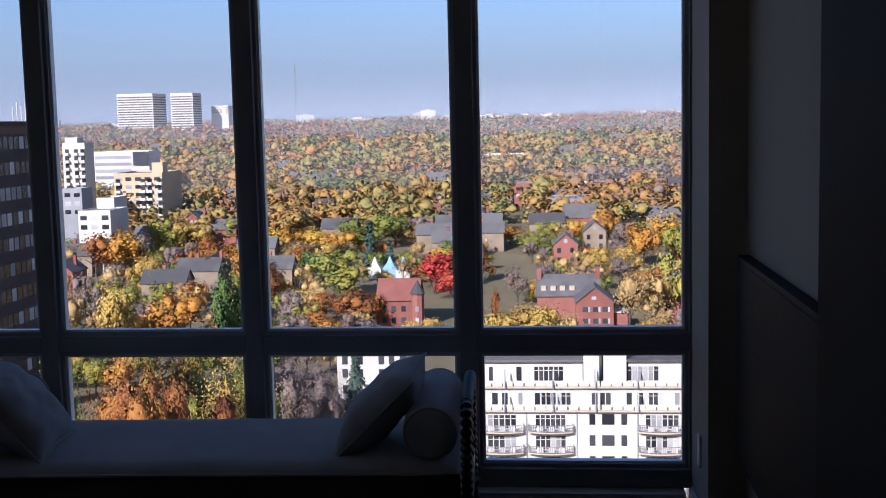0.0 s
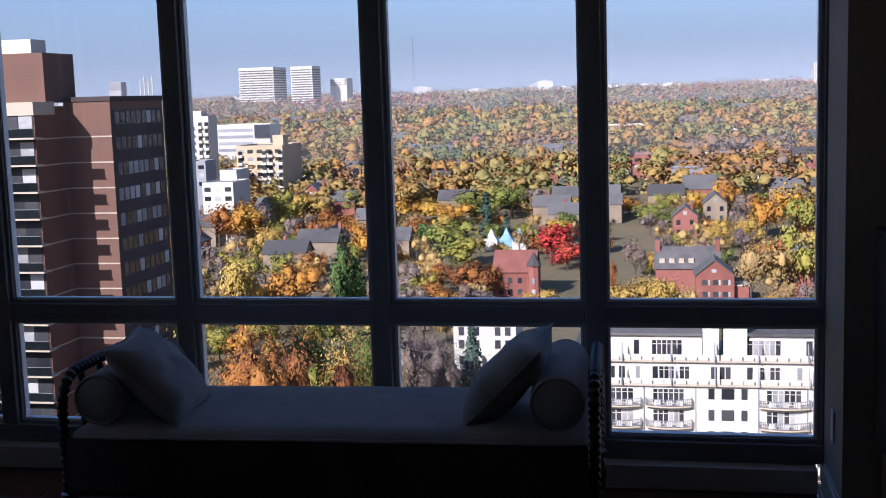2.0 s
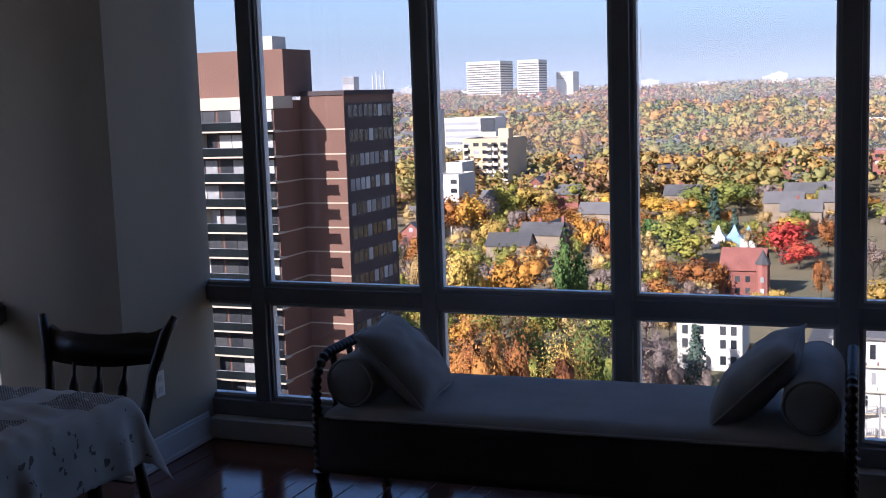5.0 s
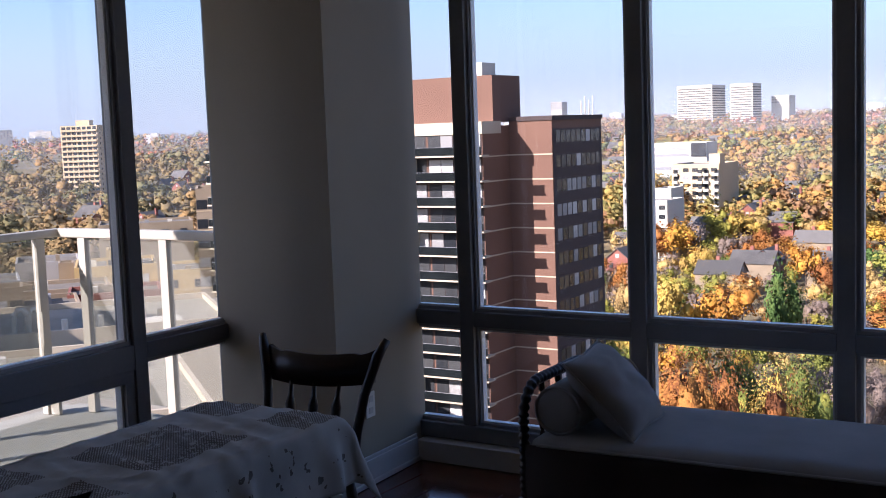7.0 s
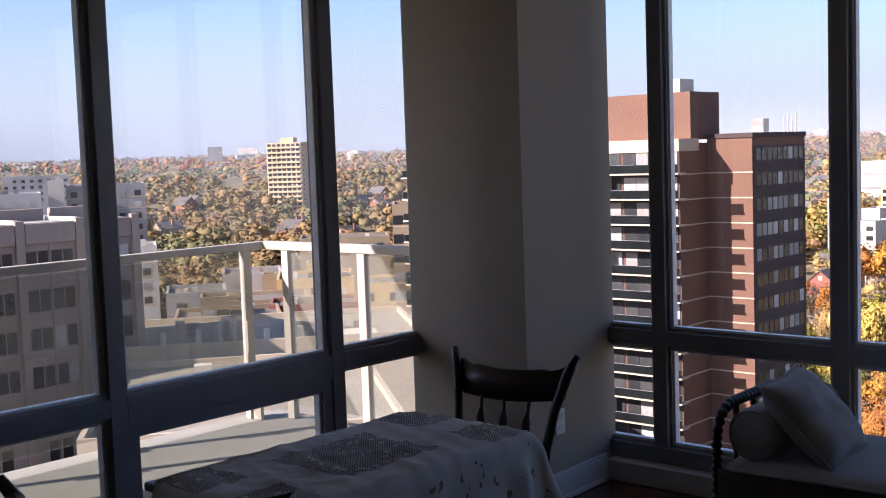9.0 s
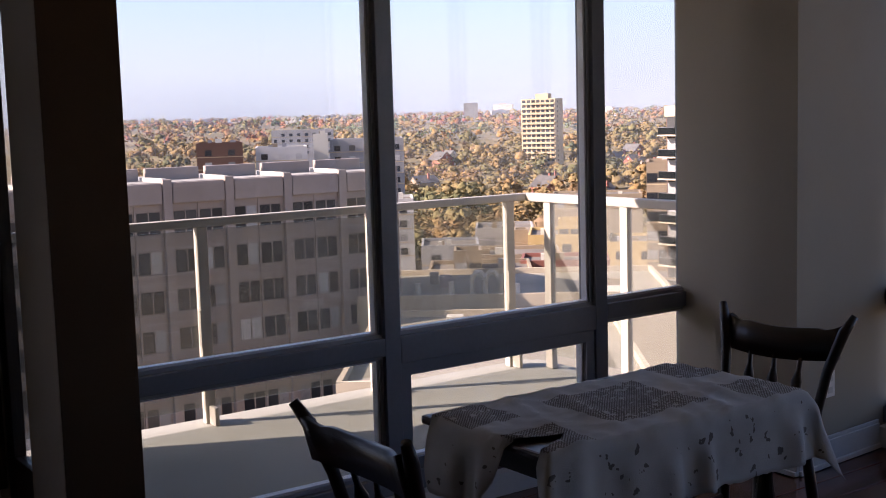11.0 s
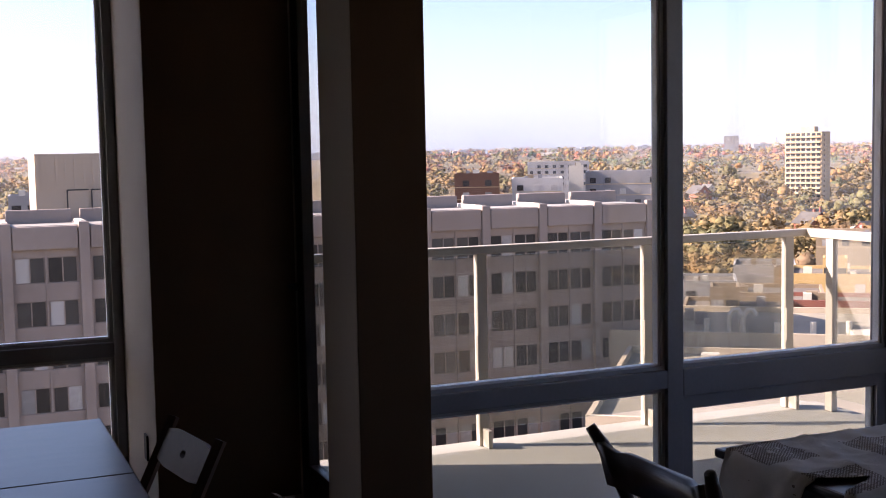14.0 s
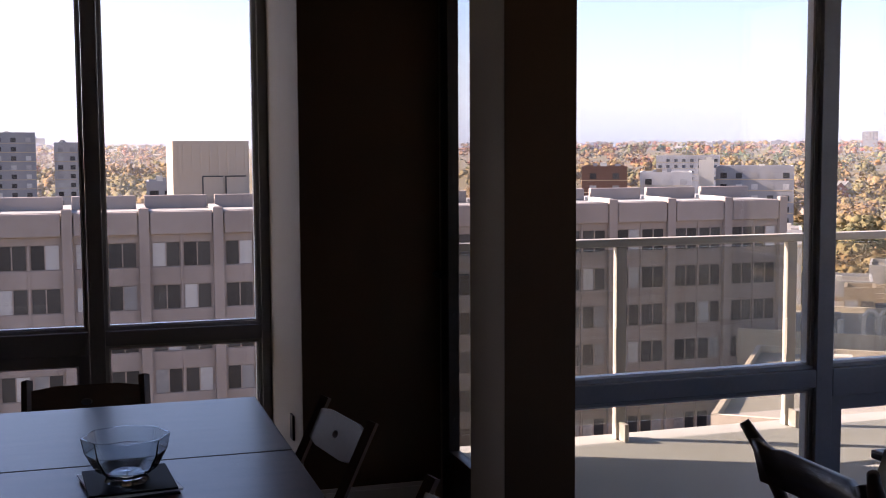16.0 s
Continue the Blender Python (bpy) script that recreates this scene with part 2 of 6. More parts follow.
solo("wall_door_header", B(-1.72, -1.05, 1.43, 1.475, 2.42, HC), PAINT, "painted header above the balcony door", "wall", "structure")
solo("wall_nook_south", B(-2.75, -2.56, -5.2, -2.2, 0, HC), PAINT, "beige painted wall past the nook window", "wall", "structure")
# Unseen block added to shade the nook window and set the balcony's shadow edge.
solo("sun_block_wing", B(-4.2, -2.76, -9, -1.6, -52, 9), SLAB, "unseen concrete block added to shade the nook and balcony", "wall", "structure")
solo("facade_below", B(-2.7, 6.0, -5.2, 5.1, -52, -0.23), SLAB, "plain concrete facade below the room", "wall", "structure")
# Unseen mass added overhead so its overhang shades the west side.
solo("shade_block_above", B(-2.9, 6.2, -5.4, 5.3, HC + 0.23, 9), SLAB, "unseen concrete block added above the room for shade", "wall", "structure")


def planks():
    w, k = 0.083, 0
    rnd = random.Random(5)
    meshes = {}
    for row in range(int(7.2 / w)):
        x = -2.55 + row * w
        y = -0.8 - rnd.random()
        while y < 4.95:
            ln = rnd.choice((0.7, 0.9, 1.1, 1.3))
            if y + ln > -0.4 and x > -1.0 and x < 3.85 and k < 300 and not (x < 0 and y + ln > 4.3) and y + ln > 2.6 and x < 3.4:
                key = ln
                if key not in meshes:
                    meshes[key] = mesh_of("plank", B(0.0015, w - 0.0015, 0.0015, ln - 0.0015, -0.012, 0, bevel=0.001), FLOORW)
                if y + ln < 4.94:
                    part("plank", meshes[key], FLOORW, flr, m=pose(x, y, 0))
                    k += 1
            y += ln


planks()
part("floor_field", B(-2.7, 6.0, -5.2, 5.0, -0.012, -0.003), FLOORW, flr)


def baseboard(name, bm):
    return solo(name, bm, TRIM, "white painted moulded baseboard", "baseboard", "structure")


def base_x(x, y0, y1, side):
    bm = bmesh.new()
    box(bm, min(x, x + side * 0.016), max(x, x + side * 0.016), y0, y1, 0, 0.115, 0.003)
    box(bm, min(x, x + side * 0.028), max(x, x + side * 0.028), y0, y1, 0, 0.022, 0.004)
    box(bm, min(x, x + side * 0.010), max(x, x + side * 0.010), y0, y1, 0.115, 0.132, 0.003)
    return bm


def base_y(y, x0, x1, side):
    bm = bmesh.new()
    box(bm, x0, x1, min(y, y + side * 0.016), max(y, y + side * 0.016), 0, 0.115, 0.003)
    box(bm, x0, x1, min(y, y + side * 0.028), max(y, y + side * 0.028), 0, 0.022, 0.004)
    box(bm, x0, x1, min(y, y + side * 0.010), max(y, y + side * 0.010), 0.115, 0.132, 0.003)
    return bm


skirt = base_x(0.0, 0.0, 0.645, 1)
bmesh.ops.transform(skirt, matrix=pose(-0.013, 4.285, 0, 0, 0, 3.44), verts=skirt.verts)
baseboard("baseboard_pier_east_face", skirt)
skirt = base_y(0.0, -0.62, 0.017, -1)
bmesh.ops.transform(skirt, matrix=pose(-0.014, 4.284, 0, 0, 0, -3.34), verts=skirt.verts)
baseboard("baseboard_pier_south_face", skirt)
baseboard("baseboard_east_return", base_x(3.764, 4.5, 4.93, -1))
baseboard("baseboard_east", base_x(3.899, -5.1, 4.49, -1))
baseboard("baseboard_column", base_x(-0.679, 1.37, 1.62, 1))
baseboard("baseboard_nook_pier", base_x(-1.719, 0.83, 1.4, 1))


# ---- window walls: u runs along the wall, v up, w out of the room ----
def window_wall(name, place, u0, u1, uprights, rail, sash=(), top=2.68, label=""):
    """Mullions, rails and panes in the frame's own plane; place(u, w, v) is fixed by the matrix."""
    win = thing(name, place, label, "window", kind="structure")
    hw = 0.036

    def member(nm, a, b, c, d, deep=0.11, mt=FRAME, w0=0.0):
        return part(nm, B(a, b, w0, w0 + deep, c, d, bevel=0.004), mt, win)

    member("sill_frame", u0, u1, 0.10, 0.178)
    member("head_frame", u0, u1, top, top + 0.07)
    stops = [u0] + list(uprights) + [u1]
    for k, u in enumerate(uprights):
        member("mullion", u - hw, u + hw, 0.18, top - 0.002)
    for side, u in (("jamb", u0), ("jamb", u1)):
        a = (u, u + 0.045) if u == u0 else (u - 0.045, u)
        member(side, a[0], a[1], 0.18, top - 0.002)
    for k in range(len(stops) - 1):
        a = stops[k] + (hw if k else 0.045) + 0.001
        b = stops[k + 1] - (hw if k < len(stops) - 2 else 0.045) - 0.001
        r0, r1 = (rail - 0.035, rail + 0.035) if k not in sash else (rail - 0.075, rail + 0.035)
        member("transom", a, b, r0, r1)
        for c, d in ((0.18, r0 - 0.001), (r1 + 0.001, top - 0.003)):
            fr = bmesh.new()
            g, w0 = 0.014, 0.022
            if k in sash and c < 0.5:
                g, w0 = 0.05, 0.012
            box(fr, a, a + g, w0, w0 + 0.05, c, d)
            box(fr, b - g, b, w0, w0 + 0.05, c, d)
            box(fr, a + g, b - g, w0, w0 + 0.05, c, c + g)
            box(fr, a + g, b - g, w0, w0 + 0.05, d - g, d)
            part("glazing_bead" if g < 0.04 else "sash_frame", fr, BEAD if g < 0.04 else FRAME, win)
            gk = bmesh.new()
            e = 0.009
            for q in ((a + g, a + g + e, c + g, d - g), (b - g - e, b - g, c + g, d - g), (a + g + e, b - g - e, c + g, c + g + e), (a + g + e, b - g - e, d - g - e, d - g)):
                box(gk, q[0], q[1], 0.034, 0.07, q[2], q[3])
            part("gasket", gk, GASKET, win)
            gl = part("pane", B(a + g + e, b - g - e, 0.044, 0.050, c + g + e, d - g - e), PANE, win)
            gl.visible_shadow = False
    return win


window_wall("window_1", pose(0, NW, 0), -0.18, 3.80, (0.22, 1.10, 1.98, 2.87), 0.70, label="floor-to-ceiling window wall in dark aluminium frames")
# West wall: u runs from north to south.
window_wall("window_2", Matrix.Translation((WW, 4.30, 0)) @ Matrix.Rotation(radians(90), 4, "Z") @ Matrix.Diagonal((-1, 1, 1, 1)), -0.12, 2.78, (0.52, 1.64), 0.70, sash=(1,), label="balcony-side window wall with a low awning sash")
window_wall("window_3", Matrix.Translation((NOOK, 0.82, 0)) @ Matrix.Rotation(radians(90), 4, "Z") @ Matrix.Diagonal((-1, 1, 1, 1)), 0.0, 3.02, (0.82, 1.92), 0.70, sash=(1,), label="dining nook window in dark aluminium frames")
solo("sill_curb_north", B(-0.05, 3.735, 4.93, 5.12, 0, 0.098, bevel=0.004), TRIM, "painted curb under the window wall", "sill", "structure")
solo("sill_curb_west", B(WW - 0.12, WW + 0.05, 1.625, 4.275, 0, 0.098, bevel=0.004), TRIM, "painted curb under the balcony window", "sill", "structure")
solo("sill_curb_nook", B(NOOK - 0.12, NOOK + 0.05, -2.2, 0.815, 0, 0.098, bevel=0.004), TRIM, "painted curb under the nook window", "sill", "structure")

door = thing("door_1", pose(-1.72, 1.44, 0), "dark framed glazed balcony door, closed", "door", kind="structure")
for a, b, c, d in ((0.0, 0.1, 0, 2.4), (0.58, 0.67, 0, 2.4), (0.1, 0.58, 0.02, 0.28), (0.1, 0.58, 2.28, 2.4)):
    part("stile" if b - a < 0.2 else "door_rail", B(a, b, 0, 0.05, c, d, bevel=0.004), DARKW, door)
gl = part("pane", B(0.102, 0.578, 0.02, 0.028, 0.282, 2.278), PANE, door)
gl.visible_shadow = False
hb = bmesh.new()
rod(hb, (0.06, -0.05, 1.05), (0.06, 0, 1.05), 0.012)
rod(hb, (0.06, -0.05, 1.05), (0.16, -0.05, 1.05), 0.010)
part("door_handle", hb, BLACK, door, "black lever handle")


# ---- the balcony ----
bal = thing("balcony_slab", pose(0, 0, 0), "pale concrete balcony floor in low sun", "balcony", kind="structure")
part("slab", B(-2.72, -0.81, 1.48, 5.02, -0.22, 0.0, bevel=0.01), SLAB, bal)
RX, RY, RZ = -2.60, 4.95, 1.10
rl = thing("balcony_railing", pose(0, 0, 0), "beige metal railing with clear glass panels", "railing")
part("top_rail", B(RX - 0.03, RX + 0.03, 1.49, RY + 0.03, RZ - 0.045, RZ, bevel=0.008), RAILP, rl)
part("top_rail", B(RX + 0.031, -0.87, RY - 0.03, RY + 0.03, RZ - 0.05, RZ + 0.002, bevel=0.008), RAILP, rl)
for y in (1.62, 2.72, 3.78, 4.80):
    p = part("post", B(RX - 0.022, RX + 0.022, y - 0.03, y + 0.03, 0.002, RZ - 0.046, bevel=0.004), RAILP, rl)
    part("base_bracket", B(RX - 0.05, RX + 0.10, y - 0.012, y + 0.012, 0.002, 0.10, bevel=0.004), RAILP, p)
    part("glass_clip", B(RX + 0.023, RX + 0.05, y - 0.045, y - 0.031, 0.42, 0.62, bevel=0.003), RAILP, p)
for x in (-2.38, -1.71, -1.04):
    part("post", B(x - 0.03, x + 0.03, RY - 0.022, RY + 0.022, 0.002, RZ - 0.051, bevel=0.004), RAILP, rl)
for a, b in ((1.66, 2.68), (2.76, 3.74), (3.82, 4.76)):
    part("glass_panel", B(RX - 0.004, RX + 0.004, a, b, 0.09, RZ - 0.06), BALGLASS, rl)
for a, b in ((-2.34, -1.75), (-1.67, -1.08)):
    part("glass_panel", B(a, b, RY - 0.004, RY + 0.004, 0.09, RZ - 0.06), BALGLASS, rl)

# ---- furniture ----
daybed = thing("daybed", pose(1.985, 4.34, 0, 0, 0, 2.5), "spool-turned dark wood daybed with an ecru mattress", "daybed")
part("rail", B(-0.925, 0.925, -0.33, -0.30, 0.235, 0.36, bevel=0.006), DARKW, daybed)
part("rail", B(-0.925, 0.925, 0.30, 0.33, 0.235, 0.36, bevel=0.006), DARKW, daybed)
for s in (-1, 1):
    part("end_rail", B(s * 0.925 - 0.015, s * 0.925 + 0.015, -0.30, 0.30, 0.235, 0.36, bevel=0.006), DARKW, daybed)
    for y in (-0.3, 0.3):
        part("leg", lathe(smooth(bmesh.new()), [(0.014, 0), (0.024, 0.02), (0.016, 0.05), (0.03, 0.1), (0.034, 0.15), (0.022, 0.2), (0.036, 0.235)], 14, pose(s * 0.925, y, 0)), DARKW, daybed)
    bm = bmesh.new()
    path = [(-0.31, z) for z in np.linspace(0.24, 0.54, 12)]
    path += [(-0.31 + 0.12 * (1 - math.cos(a)), 0.54 + 0.12 * math.sin(a)) for a in np.linspace(0.2, 1.57, 6)]
    path += [(y, 0.66) for y in np.linspace(-0.16, 0.16, 11)]
    path += [(0.31 - 0.12 * (1 - math.cos(a)), 0.54 + 0.12 * math.sin(a)) for a in np.linspace(1.57, 0.2, 6)]
    path += [(0.31, z) for z in np.linspace(0.54, 0.24, 12)]
    pts, rad = [], []
    for (a, b), (c, d) in zip(path, path[1:]):
        for k in range(4):
            pts.append((s * 0.93, a + (c - a) * k / 4, b + (d - b) * k / 4))
            rad.append((0.013, 0.019, 0.022, 0.019)[k])
    tube(bm, pts, rad, 10)
    part("spool_arch", smooth(bm), DARKW, daybed, "bobbin-turned arched end")
    for y in (-0.15, 0.0, 0.15):
        pts = [(s * 0.93, y, 0.36 + 0.29 * k / 24) for k in range(25)]
        part("spindle", smooth(tube(bmesh.new(), pts, [(0.007, 0.012, 0.014, 0.012)[k % 4] for k in range(25)], 8)), DARKW, daybed)


def soft_box(x0, x1, y0, y1, z0, z1, r, puff=0.0, cuts=10):
    bm = B(x0, x1, y0, y1, z0, z1)
    bmesh.ops.subdivide_edges(bm, edges=bm.edges, cuts=cuts, use_grid_fill=True)
    c = Vector(((x0 + x1) / 2, (y0 + y1) / 2, (z0 + z1) / 2))
    hx, hy, hz = (x1 - x0) / 2, (y1 - y0) / 2, (z1 - z0) / 2
    for v in bm.verts:
        p = v.co - c
        q = Vector((max(-hx + r, min(hx - r, p.x)), max(-hy + r, min(hy - r, p.y)), max(-hz + r, min(hz - r, p.z))))
        d = p - q
        if d.length > 1e-6:
            p = q + d.normalized() * r
        if p.z > 0:
            p.z += puff * (1 - (p.x / hx) ** 4) * (1 - (p.y / hy) ** 4) + 0.004 * noise.noise(v.co * 6)
        v.co = c + p
    return smooth(bm)


part("front_panel", soft_box(-0.91, 0.91, -0.352, -0.334, 0.25, 0.452, 0.008, 0, 6), TAUPE, daybed, "dark taupe upholstered front")
mt = part("mattress", soft_box(-0.908, 0.908, -0.335, 0.335, 0.33, 0.475, 0.045, 0.012, 16), LINEN, daybed, "ecru upholstered mattress")
part("piping", tube(bmesh.new(), [(-0.86 + 0.086 * k, -0.352, 0.456) for k in range(21)], 0.006, 6), LINEN, mt)


def bolster(x):
    bm = bmesh.new()
    prof = [(0.03, -0.31), (0.07, -0.312), (0.085, -0.3), (0.094, -0.28), (0.096, -0.1), (0.098, 0), (0.096, 0.1), (0.094, 0.28), (0.085, 0.3), (0.07, 0.312), (0.03, 0.31)]
    lathe(bm, prof, 24, Matrix.Rotation(radians(90), 4, "X"))
    base = pose(1.985, 4.34, 0, 0, 0, 2.5) @ pose(x, 0.02, 0.572)
    t = thing("bolster_pillow", base, "round ecru bolster lying across the daybed end", "pillow", "daybed bolsters")
    c = part("cover", smooth(bm), LINEN, t)
    for s in (-1, 1):
        part("piping", smooth(tube(bmesh.new(), [(0.087 * math.cos(a), s * 0.302, 0.087 * math.sin(a)) for a in np.linspace(0, 6.283, 25)], 0.006, 6)), LINEN, t)
    return t


bolster(-0.805), bolster(0.808)


def throw_pillow(m, seed):
    n, hs = 22, 0.196
    bm = bmesh.new()
    vs = {}
    for s in (-1, 1):
        for i in range(n + 1):
            for j in range(n + 1):
                u, v = 2 * i / n - 1, 2 * j / n - 1
                edge = max(0.0, (1 - u ** 4) * (1 - v ** 4)) ** 0.75
                if (i in (0, n) or j in (0, n)) and s == 1:
                    vs[s, i, j] = vs[-1, i, j]
                    continue
                pinch = 1 - 0.07 * (1 - abs(u * v)) * max(abs(u), abs(v)) ** 3
                wr = (0.014 * noise.noise(Vector((u * 2.2, v * 2.2, seed + s))) + 0.006 * noise.noise(Vector((u * 5 + v * 2, v * 4, seed + s)))) * edge
                vs[s, i, j] = bm.verts.new((hs * u * pinch, hs * v * pinch, s * (0.078 * edge + wr)))
    for s in (-1, 1):
        for i in range(n):
            for j in range(n):
                bm.faces.new((vs[s, i, j], vs[s, i + 1, j], vs[s, i + 1, j + 1], vs[s, i, j + 1]))
    t = thing("throw_pillow", m, "square ecru cushion leaning on a bolster", "pillow", "daybed cushions")
    part("cover", smooth(bm), LINEN, t)
    e = bmesh.new()
    k = [(u, -1) for u in np.linspace(-1, 1, 14)] + [(1, v) for v in np.linspace(-1, 1, 14)] + [(u, 1) for u in np.linspace(1, -1, 14)] + [(-1, v) for v in np.linspace(1, -1, 14)]
    pts = []
    for u, v in k:
        p = 1 - 0.07 * (1 - abs(u * v)) * max(abs(u), abs(v)) ** 3
        pts.append((hs * u * p, hs * v * p, 0))
    tube(e, pts, 0.005, 6)
    part("fringe", e, LINEN, t)


throw_pillow(pose(1.985, 4.34, 0, 0, 0, 2.5) @ pose(-0.655, -0.1, 0.622, 0, 47, 0) @ pose(0, 0, 0, 0, 0, 4) @ Matrix.Diagonal((0.95, 0.95, 1, 1)), 3)
throw_pillow(pose(1.985, 4.34, 0, 0, 0, 2.5) @ pose(0.625, -0.06, 0.615, 0, -45, 0) @ pose(0, 0, 0, 0, 0, -4), 9)


# ---- the small table by the balcony window ----
small = thing("side_table", pose(0.70, 2.53, 0), "small dark wood table under a lace cloth", "table")
part("tabletop", B(-0.28, 0.28, -0.5, 0.5, 0.722, 0.748, bevel=0.008), DARKW, small)
part("apron", B(-0.22, 0.22, -0.42, 0.42, 0.64, 0.721, bevel=0.004), DARKW, small)
for x in (-0.21, 0.21):
    for y in (-0.4, 0.4):
        part("leg", lathe(smooth(bmesh.new()), [(0.016, 0), (0.022, 0.05), (0.02, 0.3), (0.032, 0.42), (0.022, 0.5), (0.032, 0.56), (0.034, 0.64)], 14, pose(x, y, 0)), DARKW, small)
CLOTH = mat("lace_cloth", (0.52, 0.51, 0.49), (0.66, 0.65, 0.62), rough=0.8, scale=7.0, bump=0.5, fine=420, spec=0.1)
cn, cl = CLOTH.node_tree.nodes, CLOTH.node_tree.links
bs = cn["Principled BSDF"]
was = bs.inputs["Base Color"].links[0].from_socket
co = cn.new("ShaderNodeTexCoord")


def cmath(op, a, b=None):
    k = cn.new("ShaderNodeMath")
    k.operation = op
    for i, v in enumerate((a, b)):
        if isinstance(v, (int, float)):
            k.inputs[i].default_value = v
        elif v is not None:
            cl.new(v, k.inputs[i])
    return k.outputs[0]


sx = cn.new("ShaderNodeSeparateXYZ")
cl.new(co.outputs["Object"], sx.inputs[0])
ax, ay = cmath("ABSOLUTE", sx.outputs[0]), cmath("ABSOLUTE", sx.outputs[1])
# A square lace field in the middle and lace corners, as open mesh with flower rings.
def inside(u, u0, u1):
    return cmath("MULTIPLY", cmath("GREATER_THAN", u, u0), cmath("LESS_THAN", u, u1))


field = cmath("MULTIPLY", cmath("LESS_THAN", ax, 0.155), cmath("LESS_THAN", ay, 0.19))
field2 = cmath("MULTIPLY", inside(ax, 0.06, 0.245), inside(ay, 0.33, 0.5))
p1 = cmath("SINE", cmath("MULTIPLY", sx.outputs[0], 640.0))
p2 = cmath("SINE", cmath("MULTIPLY", sx.outputs[1], 640.0))
holes = cmath("GREATER_THAN", cmath("MULTIPLY", p1, p2), -0.25)
vor = cn.new("ShaderNodeTexVoronoi")
vor.inputs["Scale"].default_value = 30.0
cl.new(co.outputs["Object"], vor.inputs[0])
ring = cmath("SINE", cmath("MULTIPLY", cmath("SQRT", cmath("ADD", cmath("MULTIPLY", ax, ax), cmath("MULTIPLY", ay, ay))), 120.0))
motif = cmath("MAXIMUM", cmath("GREATER_THAN", vor.outputs["Distance"], 0.3), cmath("GREATER_THAN", ring, 0.35))
lace = cmath("MULTIPLY", cmath("MAXIMUM", field, field2), cmath("MULTIPLY", holes, motif))
wv = cn.new("ShaderNodeTexNoise")
wv.inputs["Scale"].default_value = 30.0
cl.new(co.outputs["Object"], wv.inputs[0])
flower = cmath("MULTIPLY", cmath("GREATER_THAN", wv.outputs[0], 0.655), cmath("LESS_THAN", sx.outputs[2], 0.735))
mx = cn.new("ShaderNodeMix")
mx.data_type = "RGBA"
cl.new(cmath("MAXIMUM", lace, flower), mx.inputs["Factor"])
cl.new(was, mx.inputs["A"])
mx.inputs["B"].default_value = (0.2, 0.18, 0.165, 1)
cl.new(mx.outputs["Result"], bs.inputs["Base Color"])


def tablecloth():
    """A cloth over the table: flat on top, rounded at the edge and hanging in soft folds."""
    bm, vs = bmesh.new(), {}
    nx, ny, hx, hy, drop = 64, 80, 0.255, 0.505, 0.2
    for i in range(nx + 1):
        for j in range(ny + 1):
            u = -hx - 0.012 + (2 * hx + 0.012 + drop) * i / nx
            south = hy + drop - 0.33 * math.exp(-(((2 * i / nx - 1) - 0.18) / 0.24) ** 2) - 0.3 * math.exp(-(((2 * i / nx - 1) + 1.0) / 0.1) ** 2)
            v = -south + (hy + drop + south) * j / ny
            ex, ey = max(0, abs(u) - hx), max(0, abs(v) - hy)
            over = math.hypot(ex, ey)
            x, y = math.copysign(min(abs(u), hx), u), math.copysign(min(abs(v), hy), v)
            z = 0.756 + 0.004 * noise.noise(Vector((u * 9, v * 9, 1))) + 0.012 * max(0, noise.noise(Vector((u * 6 + v * 18, v * 4, 4)))) ** 0.7 + 0.005 * (1 - abs(noise.noise(Vector((u * 9 + v * 4, v * 5 - u * 7, 9))))) ** 7 + 0.005 * (1 - abs(noise.noise(Vector((u * 5 - v * 9, v * 7, 2))))) ** 9
            if over > 0:
                dirx, diry = (ex / over) * math.copysign(1, u), (ey / over) * math.copysign(1, v)
                fold = 0.018 * math.sin(24 * (x + y) + 5 * noise.noise(Vector((x * 4, y * 4, 2)))) * min(1, over / 0.12)
                out = 0.018 * (1 - math.exp(-over / 0.012)) + 0.10 * over + max(-0.006, fold) * min(1, over / 0.1)
                if ex > 0 and ey > 0:
                    out += 0.35 * min(ex, ey)
                x, y, z = x + dirx * out, y + diry * out, z - over * 0.96 - (0.012 * (1 - math.exp(-over / 0.01)))
            vs[i, j] = bm.verts.new((x, y, z))
    for i in range(nx):
        for j in range(ny):
            bm.faces.new((vs[i, j], vs[i + 1, j], vs[i + 1, j + 1], vs[i, j + 1]))
    return smooth(bm)


tc = solo("tablecloth", tablecloth(), CLOTH, "grey white lace cloth with cutwork squares draped on the table", "tablecloth", m=pose(0.725, 2.53, 0))
sol = tc.modifiers.new("thickness", "SOLIDIFY")
sol.thickness = 0.0015


